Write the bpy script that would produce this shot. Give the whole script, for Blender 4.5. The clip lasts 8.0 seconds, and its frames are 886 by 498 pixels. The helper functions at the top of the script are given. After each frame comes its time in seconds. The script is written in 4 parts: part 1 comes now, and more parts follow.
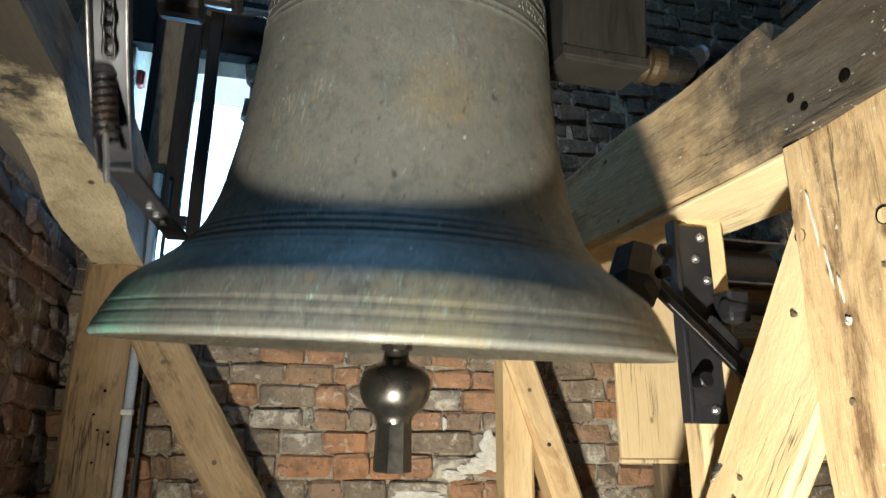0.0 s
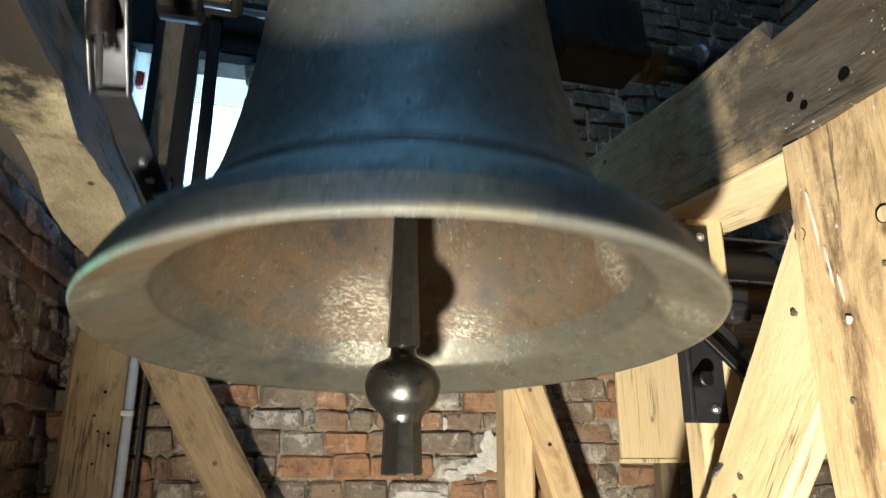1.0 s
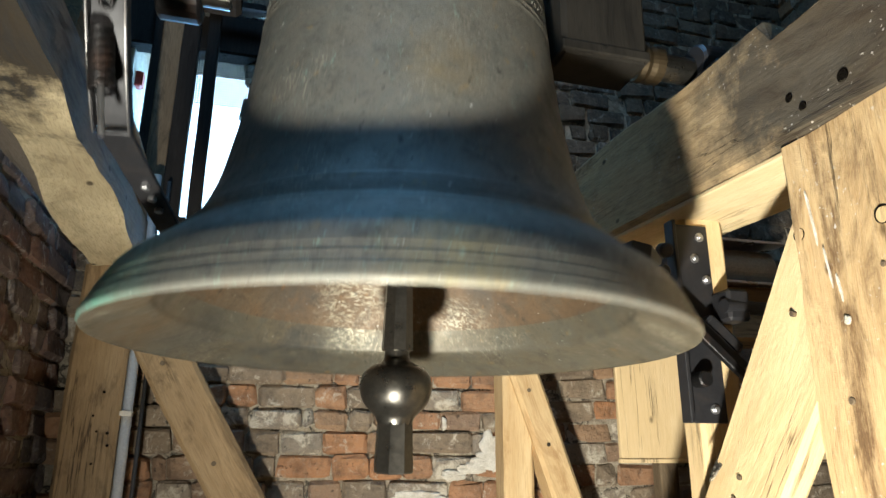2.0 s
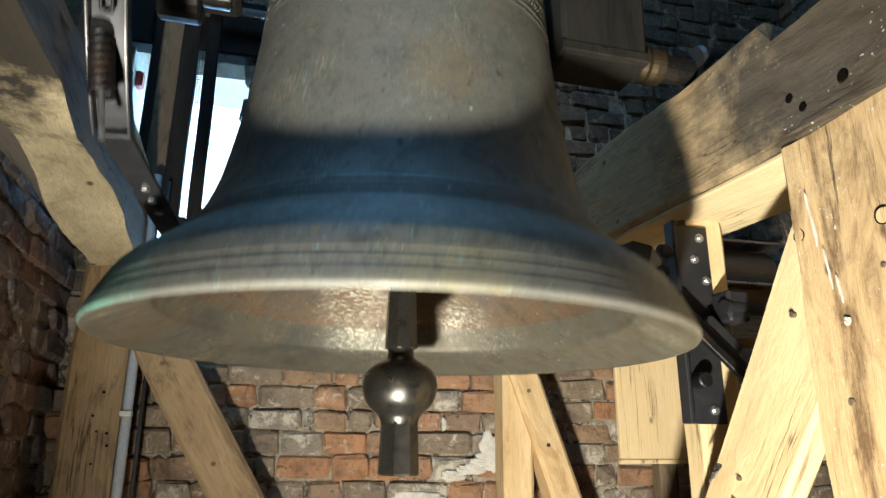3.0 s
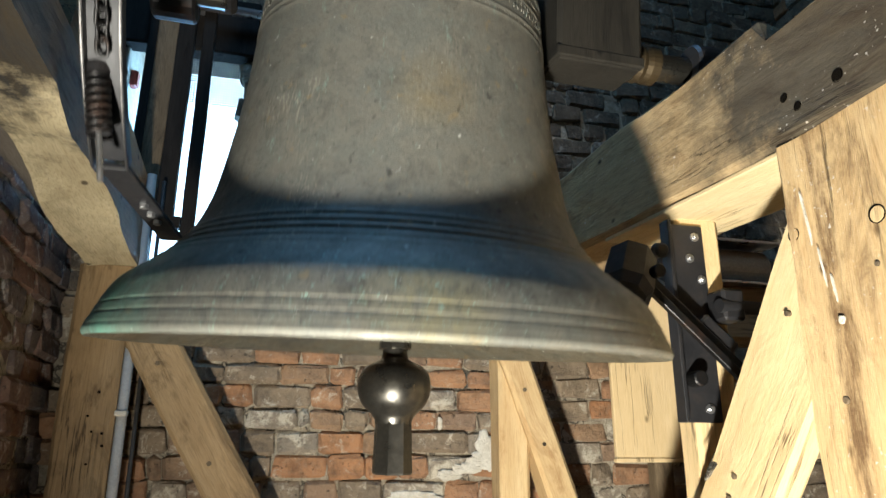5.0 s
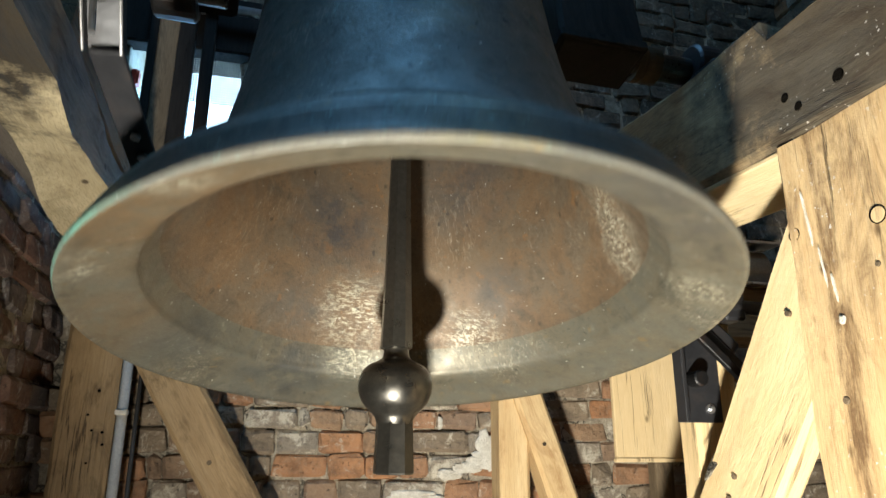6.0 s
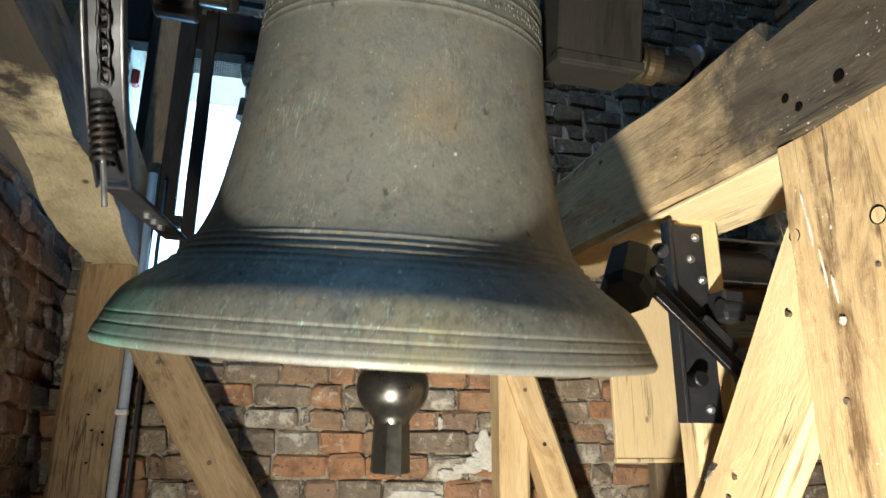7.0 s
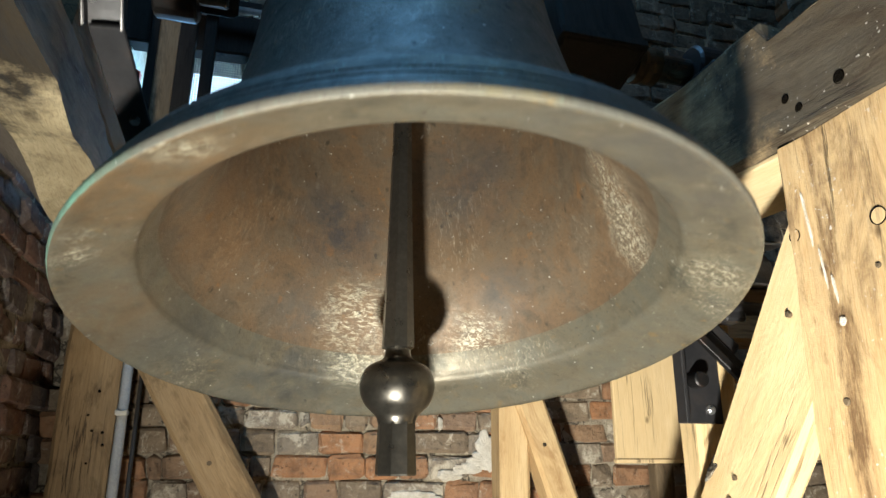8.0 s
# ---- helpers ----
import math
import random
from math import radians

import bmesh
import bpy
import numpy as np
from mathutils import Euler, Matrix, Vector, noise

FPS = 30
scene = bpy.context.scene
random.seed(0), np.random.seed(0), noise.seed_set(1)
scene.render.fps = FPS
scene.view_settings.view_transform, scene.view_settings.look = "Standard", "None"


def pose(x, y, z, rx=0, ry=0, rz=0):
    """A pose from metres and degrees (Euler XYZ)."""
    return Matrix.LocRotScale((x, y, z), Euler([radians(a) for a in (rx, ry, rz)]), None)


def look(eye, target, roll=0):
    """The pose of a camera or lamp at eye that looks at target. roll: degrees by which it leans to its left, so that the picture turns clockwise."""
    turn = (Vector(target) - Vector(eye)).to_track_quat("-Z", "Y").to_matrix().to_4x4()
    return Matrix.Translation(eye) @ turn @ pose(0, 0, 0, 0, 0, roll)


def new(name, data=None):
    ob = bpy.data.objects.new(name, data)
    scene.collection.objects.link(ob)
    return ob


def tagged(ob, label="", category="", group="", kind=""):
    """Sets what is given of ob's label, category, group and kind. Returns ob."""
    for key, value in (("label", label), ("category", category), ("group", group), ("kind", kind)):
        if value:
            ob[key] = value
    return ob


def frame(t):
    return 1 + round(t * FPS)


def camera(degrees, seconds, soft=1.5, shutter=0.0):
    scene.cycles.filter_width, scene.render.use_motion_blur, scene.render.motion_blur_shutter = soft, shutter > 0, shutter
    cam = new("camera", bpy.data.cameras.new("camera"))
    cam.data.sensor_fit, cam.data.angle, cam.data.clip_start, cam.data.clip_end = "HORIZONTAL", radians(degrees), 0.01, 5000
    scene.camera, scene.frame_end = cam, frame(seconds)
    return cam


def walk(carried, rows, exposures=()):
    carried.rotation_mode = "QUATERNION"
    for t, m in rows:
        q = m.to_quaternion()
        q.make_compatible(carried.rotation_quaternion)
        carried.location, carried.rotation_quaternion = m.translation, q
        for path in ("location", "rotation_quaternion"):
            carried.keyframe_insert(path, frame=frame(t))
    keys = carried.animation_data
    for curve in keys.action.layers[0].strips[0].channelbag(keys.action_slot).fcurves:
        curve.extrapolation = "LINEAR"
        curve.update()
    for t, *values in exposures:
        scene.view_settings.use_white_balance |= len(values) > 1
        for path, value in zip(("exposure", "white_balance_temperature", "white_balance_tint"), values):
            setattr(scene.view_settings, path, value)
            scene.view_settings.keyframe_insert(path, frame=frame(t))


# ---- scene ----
# ---------------------------------------------------------------- camera and walk
PIVOT = Vector((0.0, 0.013, 2.58))
EYE = Vector((-0.276, -1.497, 1.5))
YAW, PITCH = 14.02, 16.87
cam = camera(66.3, 8.0, soft=1.5, shutter=0.5)


def aim(dx, dy, lean):
    """The camera's pose, with small drifts of its aim in degrees."""
    return pose(*EYE, 90 + PITCH + dy, 0, -(YAW + dx)) @ pose(0, 0, 0, 0, 0, lean)


walk(cam, [
    (0.0, aim(-0.28, -0.01, 0.30)), (0.5, aim(-0.31, -0.01, 0.29)), (1.0, aim(-0.28, 0.0, 0.12)),
    (1.5, aim(-0.21, 0.0, 0.10)), (3.0, aim(-0.20, 0.05, 0.20)), (3.5, aim(-0.12, 0.05, 0.17)),
    (4.0, aim(-0.08, 0.02, 0.03)), (4.5, aim(0.11, 0.0, -0.03)), (6.0, aim(0.13, -0.05, 0.15)),
    (6.5, aim(0.07, -0.07, 0.20)), (7.0, aim(0.10, -0.03, 0.22)), (7.5, aim(0.11, 0.01, 0.21)),
    (8.0, aim(0.10, 0.01, 0.22))])

# ---------------------------------------------------------------- world and light
scene.view_settings.exposure = 0.0
world = bpy.data.worlds.new("sky")
scene.world = world
world.use_nodes = True
sky = world.node_tree.nodes.new("ShaderNodeTexSky")
sky.sky_type, sky.sun_disc = "NISHITA", False
sky.sun_elevation, sky.sun_rotation = radians(38), radians(200)
back = world.node_tree.nodes["Background"]
world.node_tree.links.new(sky.outputs[0], back.inputs[0])
back.inputs[1].default_value = 0.15

sun = new("sun", bpy.data.lights.new("sun", "SUN"))
sun.data.energy, sun.data.angle, sun.data.color = 1.0, radians(10), (1.0, 0.95, 0.88)
sun.matrix_world = look((-3, -8, 9), (0, 0, 0))

# the work light on the floor that lights the bell from below
LAMP = Vector((-0.58, -1.76, 0.10))
flood = new("work_light", bpy.data.lights.new("work_light", "SPOT"))
flood.data.energy, flood.data.color = 980, (1.0, 0.97, 0.87)
flood.data.spot_size, flood.data.spot_blend, flood.data.shadow_soft_size = radians(96.5), 1.0, 0.08
flood.matrix_world = look(LAMP, (0.85, -0.08, 1.85))

# blue fill added above at an unseen ceiling gap, and daylight entering by the sound opening
for name, at, to, size, power in (
        ("fill_light_above", (-0.25, -0.35, 5.45), (-0.25, -0.40, 2.0), (1.3, 1.3), 53),
        ("sky_light_north", (-0.75, 1.98, 2.76), (-0.6, 0, 2.3), (0.54, 1.0), 26)):
    lamp = new(name, bpy.data.lights.new(name, "AREA"))
    lamp.data.shape, lamp.data.size, lamp.data.size_y = "RECTANGLE", *size
    lamp.data.energy, lamp.data.color = power, (0.20, 0.55, 1.0)
    lamp.matrix_world = look(at, to)


# ---------------------------------------------------------------- materials
def material(name, rough=0.7, metal=0.0):
    m = bpy.data.materials.new(name)
    m.use_nodes = True
    bsdf = m.node_tree.nodes["Principled BSDF"]
    bsdf.inputs["Roughness"].default_value, bsdf.inputs["Metallic"].default_value = rough, metal
    return m, m.node_tree, bsdf


def node(tree, kind, **values):
    n = tree.nodes.new(kind)
    for key, value in values.items():
        n.inputs[key.replace("_", " ")].default_value = value
    return n


def coords(tree, scale=(1, 1, 1), random_shift=True):
    """Object coordinates, stretched, and shifted from object to object."""
    tc = tree.nodes.new("ShaderNodeTexCoord")
    mp = tree.nodes.new("ShaderNodeMapping")
    mp.inputs["Scale"].default_value = scale
    tree.links.new(tc.outputs["Object"], mp.inputs[0])
    if random_shift:
        info = tree.nodes.new("ShaderNodeObjectInfo")
        mul = tree.nodes.new("ShaderNodeMath")
        mul.operation, mul.inputs[1].default_value = "MULTIPLY", 17.0
        comb = tree.nodes.new("ShaderNodeCombineXYZ")
        tree.links.new(info.outputs["Random"], mul.inputs[0])
        for i in range(3):
            tree.links.new(mul.outputs[0], comb.inputs[i])
        tree.links.new(comb.outputs[0], mp.inputs["Location"])
    return mp.outputs[0]


def fac_noise(tree, vec, scale, detail=6.0, rough=0.6, distortion=0.0):
    n = node(tree, "ShaderNodeTexNoise", Scale=scale, Detail=detail, Roughness=rough, Distortion=distortion)
    tree.links.new(vec, n.inputs["Vector"])
    return n.outputs[0]


def ramp(tree, fac, stops):
    r = tree.nodes.new("ShaderNodeValToRGB")
    el = r.color_ramp.elements
    while len(el) < len(stops):
        el.new(0.5)
    for e, (p, c) in zip(el, stops):
        e.position = p
        e.color = (*c, 1) if isinstance(c, tuple) else (c, c, c, 1)
    tree.links.new(fac, r.inputs[0])
    return r.outputs[0]


def mix(tree, fac, a, b, how="MIX"):
    m = tree.nodes.new("ShaderNodeMix")
    m.data_type, m.blend_type = "RGBA", how
    for socket, value in ((m.inputs[0], fac), (m.inputs[6], a), (m.inputs[7], b)):
        if isinstance(value, bpy.types.NodeSocket):
            tree.links.new(value, socket)
        elif isinstance(value, tuple):
            socket.default_value = (*value, 1)
        else:
            socket.default_value = value
    return m.outputs[2]


def relief(tree, bsdf, heights, strength=0.5):
    """Bump from several (height, distance) pairs."""
    last = None
    for h, dist in heights:
        b = tree.nodes.new("ShaderNodeBump")
        b.inputs["Strength"].default_value, b.inputs["Distance"].default_value = strength, dist
        tree.links.new(h, b.inputs["Height"])
        if last:
            tree.links.new(last, b.inputs["Normal"])
        last = b.outputs[0]
    tree.links.new(last, bsdf.inputs["Normal"])


def wood(name, light, mid, dark, stain=0.45, rough=0.75, stain_tone=None, gloss=0.35, soot_shade=None, droppings=0.0, stain_from=0.52, run=None, soot_shade_tone=None):
    """Timber whose grain runs along the object's z axis."""
    m, tree, bsdf = material(name, rough)
    bsdf.inputs["Specular IOR Level"].default_value = gloss
    v = coords(tree, (1, 1, 1))
    g = coords(tree, (1, 1, 0.05))
    grain = fac_noise(tree, g, 95, 8, 0.72, 0.2)
    fine = fac_noise(tree, g, 320, 5, 0.6)
    broad = fac_noise(tree, coords(tree, (1, 1, 0.4)), 4.5, 6, 0.65, 0.4)
    blotch = fac_noise(tree, coords(tree, (1, 1, 0.3)), 9, 8, 0.75, 0.8)
    rift = fac_noise(tree, coords(tree, (1, 1, 0.04)), 22, 5, 0.55, 0.15)
    base = ramp(tree, grain, [(0.28, mid), (0.46, tuple((a + b) / 2 for a, b in zip(mid, light))), (0.64, light)])
    base = mix(tree, ramp(tree, broad, [(0.36, 0.7), (0.62, 0.0)]), base, tuple((a + b) / 2 for a, b in zip(mid, dark)))
    base = mix(tree, ramp(tree, fine, [(0.34, 0.45), (0.5, 0.0)]), base, dark)
    base = mix(tree, ramp(tree, blotch, [(stain_from, 0.0), (stain_from + 0.15, stain)]), base, stain_tone or tuple(c * 0.5 for c in dark))
    spots = node(tree, "ShaderNodeTexVoronoi", Scale=9.0)
    tree.links.new(coords(tree, (1, 1, 0.6)), spots.inputs["Vector"])
    base = mix(tree, ramp(tree, spots.outputs["Distance"], [(0.05, 0.9), (0.11, 0.0)]), base, tuple(c * 0.3 for c in dark))
    if soot_shade:
        # one end darkened with a ragged border: weathering on tan oak, painted shade on split oak
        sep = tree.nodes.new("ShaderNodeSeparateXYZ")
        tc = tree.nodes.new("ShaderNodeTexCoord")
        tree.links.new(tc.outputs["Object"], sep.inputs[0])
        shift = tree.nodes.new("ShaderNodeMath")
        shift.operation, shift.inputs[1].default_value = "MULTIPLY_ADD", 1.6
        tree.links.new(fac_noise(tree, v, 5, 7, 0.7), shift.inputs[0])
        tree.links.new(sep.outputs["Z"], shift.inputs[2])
        rng = node(tree, "ShaderNodeMapRange", From_Min=soot_shade[0] + 0.8, From_Max=soot_shade[1] + 0.8, To_Min=0.97, To_Max=0.0)
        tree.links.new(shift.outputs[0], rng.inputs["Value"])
        base = mix(tree, rng.outputs[0], base, mix(tree, ramp(tree, blotch, [(0.40, 0.0), (0.62, 0.8)]), soot_shade_tone or tuple(c * 0.6 for c in dark), tuple(c * 0.35 for c in dark)))
    if run:
        # a brown water run down the timber: (y at z = 0, y gained for each metre of z, half width)
        tc = tree.nodes.new("ShaderNodeTexCoord")
        dot = tree.nodes.new("ShaderNodeVectorMath")
        dot.operation, dot.inputs[1].default_value = "DOT_PRODUCT", (0, 1, -run[1])
        tree.links.new(tc.outputs["Object"], dot.inputs[0])
        wob = tree.nodes.new("ShaderNodeMath")
        wob.operation, wob.inputs[1].default_value = "MULTIPLY_ADD", 0.16
        tree.links.new(fac_noise(tree, coords(tree, (1, 1, 0.22)), 14, 8, 0.75), wob.inputs[0])
        tree.links.new(dot.outputs["Value"], wob.inputs[2])
        off = tree.nodes.new("ShaderNodeMath")
        off.operation, off.inputs[1].default_value = "SUBTRACT", run[0] + 0.08
        tree.links.new(wob.outputs[0], off.inputs[0])
        far = tree.nodes.new("ShaderNodeMath")
        far.operation = "ABSOLUTE"
        tree.links.new(off.outputs[0], far.inputs[0])
        wet = node(tree, "ShaderNodeMapRange", From_Min=run[2] * 0.25, From_Max=run[2], To_Min=0.85, To_Max=0.0)
        tree.links.new(far.outputs[0], wet.inputs["Value"])
        patchy = ramp(tree, fac_noise(tree, coords(tree, (1, 1, 0.2)), 40, 6, 0.75), [(0.40, 0.25), (0.56, 1.0)])
        base = mix(tree, mix(tree, 1.0, wet.outputs[0], patchy, "MULTIPLY"), base, stain_tone)
    if droppings:
        dots = fac_noise(tree, v, 85, 3, 0.5)
        field = ramp(tree, fac_noise(tree, v, 4, 2, 0.5), [(0.48, 0.0), (0.6, 1.0)])
        base = mix(tree, mix(tree, 1.0, ramp(tree, dots, [(0.665, 0.0), (0.71, droppings)]), field, "MULTIPLY"), base, (0.62, 0.58, 0.50))
    cracks = ramp(tree, rift, [(0.486, 0.0), (0.498, 1.0), (0.502, 1.0), (0.514, 0.0)])
    gate = ramp(tree, fac_noise(tree, coords(tree, (1, 1, 0.3)), 5, 3, 0.5), [(0.57, 0.0), (0.67, 0.85)])
    cracks = mix(tree, 1.0, cracks, gate, "MULTIPLY")
    base = mix(tree, cracks, base, tuple(c * 0.25 for c in dark))
    tree.links.new(base, bsdf.inputs["Base Color"])
    tree.links.new(ramp(tree, grain, [(0.2, 0.95), (0.8, 0.7)]), bsdf.inputs["Roughness"])
    inv = tree.nodes.new("ShaderNodeInvert")
    tree.links.new(cracks, inv.inputs[1])
    relief(tree, bsdf, [(grain, 0.003), (fine, 0.001), (blotch, 0.007), (inv.outputs[0], 0.006)], 0.6)
    return m


OAK = wood("sawn oak", (0.64, 0.475, 0.26), (0.56, 0.39, 0.19), (0.36, 0.21, 0.085), 0.65, 0.75, (0.26, 0.13, 0.045))
OAK_STAINED = wood("stained oak", (0.62, 0.455, 0.245), (0.54, 0.37, 0.175), (0.34, 0.19, 0.075), 0.8, 0.75, (0.11, 0.055, 0.022), 0.35, None, 0.8, 0.52, (0.055, 0.012, 0.03))
OAK_DARK = wood("old weathered oak", (0.17, 0.125, 0.075), (0.12, 0.084, 0.048), (0.055, 0.037, 0.02), 0.85)
OAK_BROWN = wood("brown oak", (0.34, 0.235, 0.122), (0.27, 0.178, 0.088), (0.14, 0.085, 0.04), 0.75)
OAK_TAN = wood("tan weathered oak", (0.56, 0.41, 0.225), (0.44, 0.305, 0.155), (0.095, 0.06, 0.028), 0.8, 0.75, (0.09, 0.042, 0.016), 0.35, (1.90, 2.32), 0.8, 0.53, None, (0.078, 0.064, 0.043))
# the dark near end is shade painted into the wood's colour
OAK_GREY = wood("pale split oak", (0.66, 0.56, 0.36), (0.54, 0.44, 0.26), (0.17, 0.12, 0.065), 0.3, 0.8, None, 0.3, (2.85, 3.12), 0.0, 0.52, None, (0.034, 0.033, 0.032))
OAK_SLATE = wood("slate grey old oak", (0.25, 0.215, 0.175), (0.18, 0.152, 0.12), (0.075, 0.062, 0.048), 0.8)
YOKE_WOOD = wood("dusty dark oak", (0.026, 0.023, 0.018), (0.018, 0.016, 0.012), (0.007, 0.006, 0.005), 0.7, 0.85, None, 0.2)
BOARD = wood("pine board", (0.66, 0.51, 0.30), (0.63, 0.47, 0.255), (0.52, 0.37, 0.18), 0.1, 0.6)
OAK_FRESH = wood("fresh sawn oak", (0.70, 0.54, 0.30), (0.655, 0.485, 0.255), (0.46, 0.30, 0.135), 0.35, 0.75, (0.34, 0.19, 0.075), 0.35, None, 0.0, 0.56)
OAK_PLANED = wood("planed pale oak", (0.76, 0.62, 0.38), (0.70, 0.54, 0.30), (0.50, 0.35, 0.17), 0.2)
BLACK_WOOD = wood("dark stained oak", (0.022, 0.019, 0.017), (0.016, 0.014, 0.012), (0.008, 0.007, 0.006), 0.5, 0.9, None, 0.1)


def bronze_mat(name, base, patch, green, metal, rough, amount, specks, scratch=0.0, wear=(), stains=(), band=None):
    m, tree, bsdf = material(name, rough, metal)
    v = coords(tree, (1, 1, 1), False)
    a = fac_noise(tree, v, 8, 8, 0.7, 0.3)
    b = fac_noise(tree, v, 17, 8, 0.75, 0.3)
    c = fac_noise(tree, coords(tree, (1, 1, 0.3), False), 42, 7, 0.78)
    d = fac_noise(tree, v, 75, 4, 0.6)
    e = fac_noise(tree, v, 150, 4, 0.7)
    col = ramp(tree, a, [(0.32, tuple(x * 0.72 for x in base)), (0.45, patch), (0.56, base), (0.68, tuple(x * 0.70 for x in patch))])
    col = mix(tree, ramp(tree, b, [(0.52, 0.0), (0.72, 0.7)]), col, tuple(x * 0.42 for x in base))
    col = mix(tree, ramp(tree, b, [(0.28, 0.5), (0.44, 0.0)]), col, tuple(min(1.0, x * 1.5) for x in patch))
    col = mix(tree, ramp(tree, c, [(0.59, 0.0), (0.70, amount)]), col, green)
    rust = fac_noise(tree, v, 24, 3, 0.5)
    col = mix(tree, ramp(tree, rust, [(0.66, 0.0), (0.72, 0.6)]), col, tuple(min(1.0, x * k) for x, k in zip(patch, (1.5, 1.15, 0.7))))
    pits = fac_noise(tree, coords(tree, (1, 1, 0.5), False), 40, 3, 0.5)
    col = mix(tree, ramp(tree, pits, [(0.26, 0.8), (0.32, 0.0)]), col, tuple(x * 0.25 for x in base))
    col = mix(tree, ramp(tree, d, [(0.68, 0.0), (0.715, specks)]), col, (0.62, 0.62, 0.55))
    col = mix(tree, ramp(tree, e, [(0.58, 0.0), (0.68, 0.6)]), col, tuple(x * 0.3 for x in base))
    if scratch:
        s1 = fac_noise(tree, coords(tree, (1, 1, 0.12), False), 130, 4, 0.6, 1.0)
        zone = ramp(tree, fac_noise(tree, v, 3.3, 2, 0.5), [(0.53, 0.0), (0.66, 1.0)])
        marks = mix(tree, 1.0, ramp(tree, s1, [(0.54, 0.0), (0.64, scratch)]), zone, "MULTIPLY")
        col = mix(tree, marks, col, (0.62, 0.56, 0.42))
    for x, y, z, size, tone, most in stains:
        # a broad discoloured area with a broken border
        d1 = tree.nodes.new("ShaderNodeVectorMath")
        d1.operation, d1.inputs[1].default_value = "DISTANCE", (x, y, z)
        tree.links.new(v, d1.inputs[0])
        area = node(tree, "ShaderNodeMapRange", From_Min=size * 0.3, From_Max=size, To_Min=most, To_Max=0.0)
        tree.links.new(d1.outputs["Value"], area.inputs["Value"])
        broken = ramp(tree, fac_noise(tree, v, 13, 9, 0.8, 0.4), [(0.38, 0.12), (0.58, 1.0)])
        col = mix(tree, mix(tree, 1.0, area.outputs[0], broken, "MULTIPLY"), col, tone)
    if band:
        # a belt of pale green and dark flecks running down the flare
        sep = tree.nodes.new("ShaderNodeSeparateXYZ")
        tree.links.new(v, sep.inputs[0])
        mid = tree.nodes.new("ShaderNodeMath")
        mid.operation, mid.inputs[1].default_value = "SUBTRACT", band[0]
        tree.links.new(sep.outputs["Z"], mid.inputs[0])
        off = tree.nodes.new("ShaderNodeMath")
        off.operation = "ABSOLUTE"
        tree.links.new(mid.outputs[0], off.inputs[0])
        belt = node(tree, "ShaderNodeMapRange", From_Min=band[1] * 0.5, From_Max=band[1], To_Min=1.0, To_Max=0.0)
        tree.links.new(off.outputs[0], belt.inputs["Value"])
        for scale, lo, tone in ((70, 0.53, tuple(x * 0.35 for x in base)), (95, 0.60, green), (120, 0.655, (0.55, 0.58, 0.50))):
            fleck = ramp(tree, fac_noise(tree, coords(tree, (1, 1, 0.45), False), scale, 5, 0.7), [(lo, 0.0), (lo + 0.06, 0.4 if scale == 70 else 0.8)])
            col = mix(tree, mix(tree, 1.0, fleck, belt.outputs[0], "MULTIPLY"), col, tone)
    for x, y, z, size in wear:
        # a patch rubbed bright where the metal has been struck or scraped
        d1 = tree.nodes.new("ShaderNodeVectorMath")
        d1.operation, d1.inputs[1].default_value = "DISTANCE", (x, y, z)
        tree.links.new(v, d1.inputs[0])
        area = node(tree, "ShaderNodeMapRange", From_Min=size * 0.25, From_Max=size, To_Min=1.0, To_Max=0.0)
        tree.links.new(d1.outputs["Value"], area.inputs["Value"])
        streak = ramp(tree, fac_noise(tree, coords(tree, (0.35, 1, 1), False), 115, 8, 0.8, 0.6), [(0.49, 0.0), (0.60, 0.8)])
        col = mix(tree, mix(tree, 1.0, streak, area.outputs[0], "MULTIPLY"), col, (0.52, 0.50, 0.38))
    tree.links.new(col, bsdf.inputs["Base Color"])
    tree.links.new(ramp(tree, b, [(0.3, rough - 0.14), (0.7, rough + 0.18)]), bsdf.inputs["Roughness"])
    tree.links.new(ramp(tree, a, [(0.35, metal), (0.7, metal * 0.6)]), bsdf.inputs["Metallic"])
    relief(tree, bsdf, [(a, 0.004), (b, 0.004), (c, 0.0013), (e, 0.0010)], 0.55)
    return m


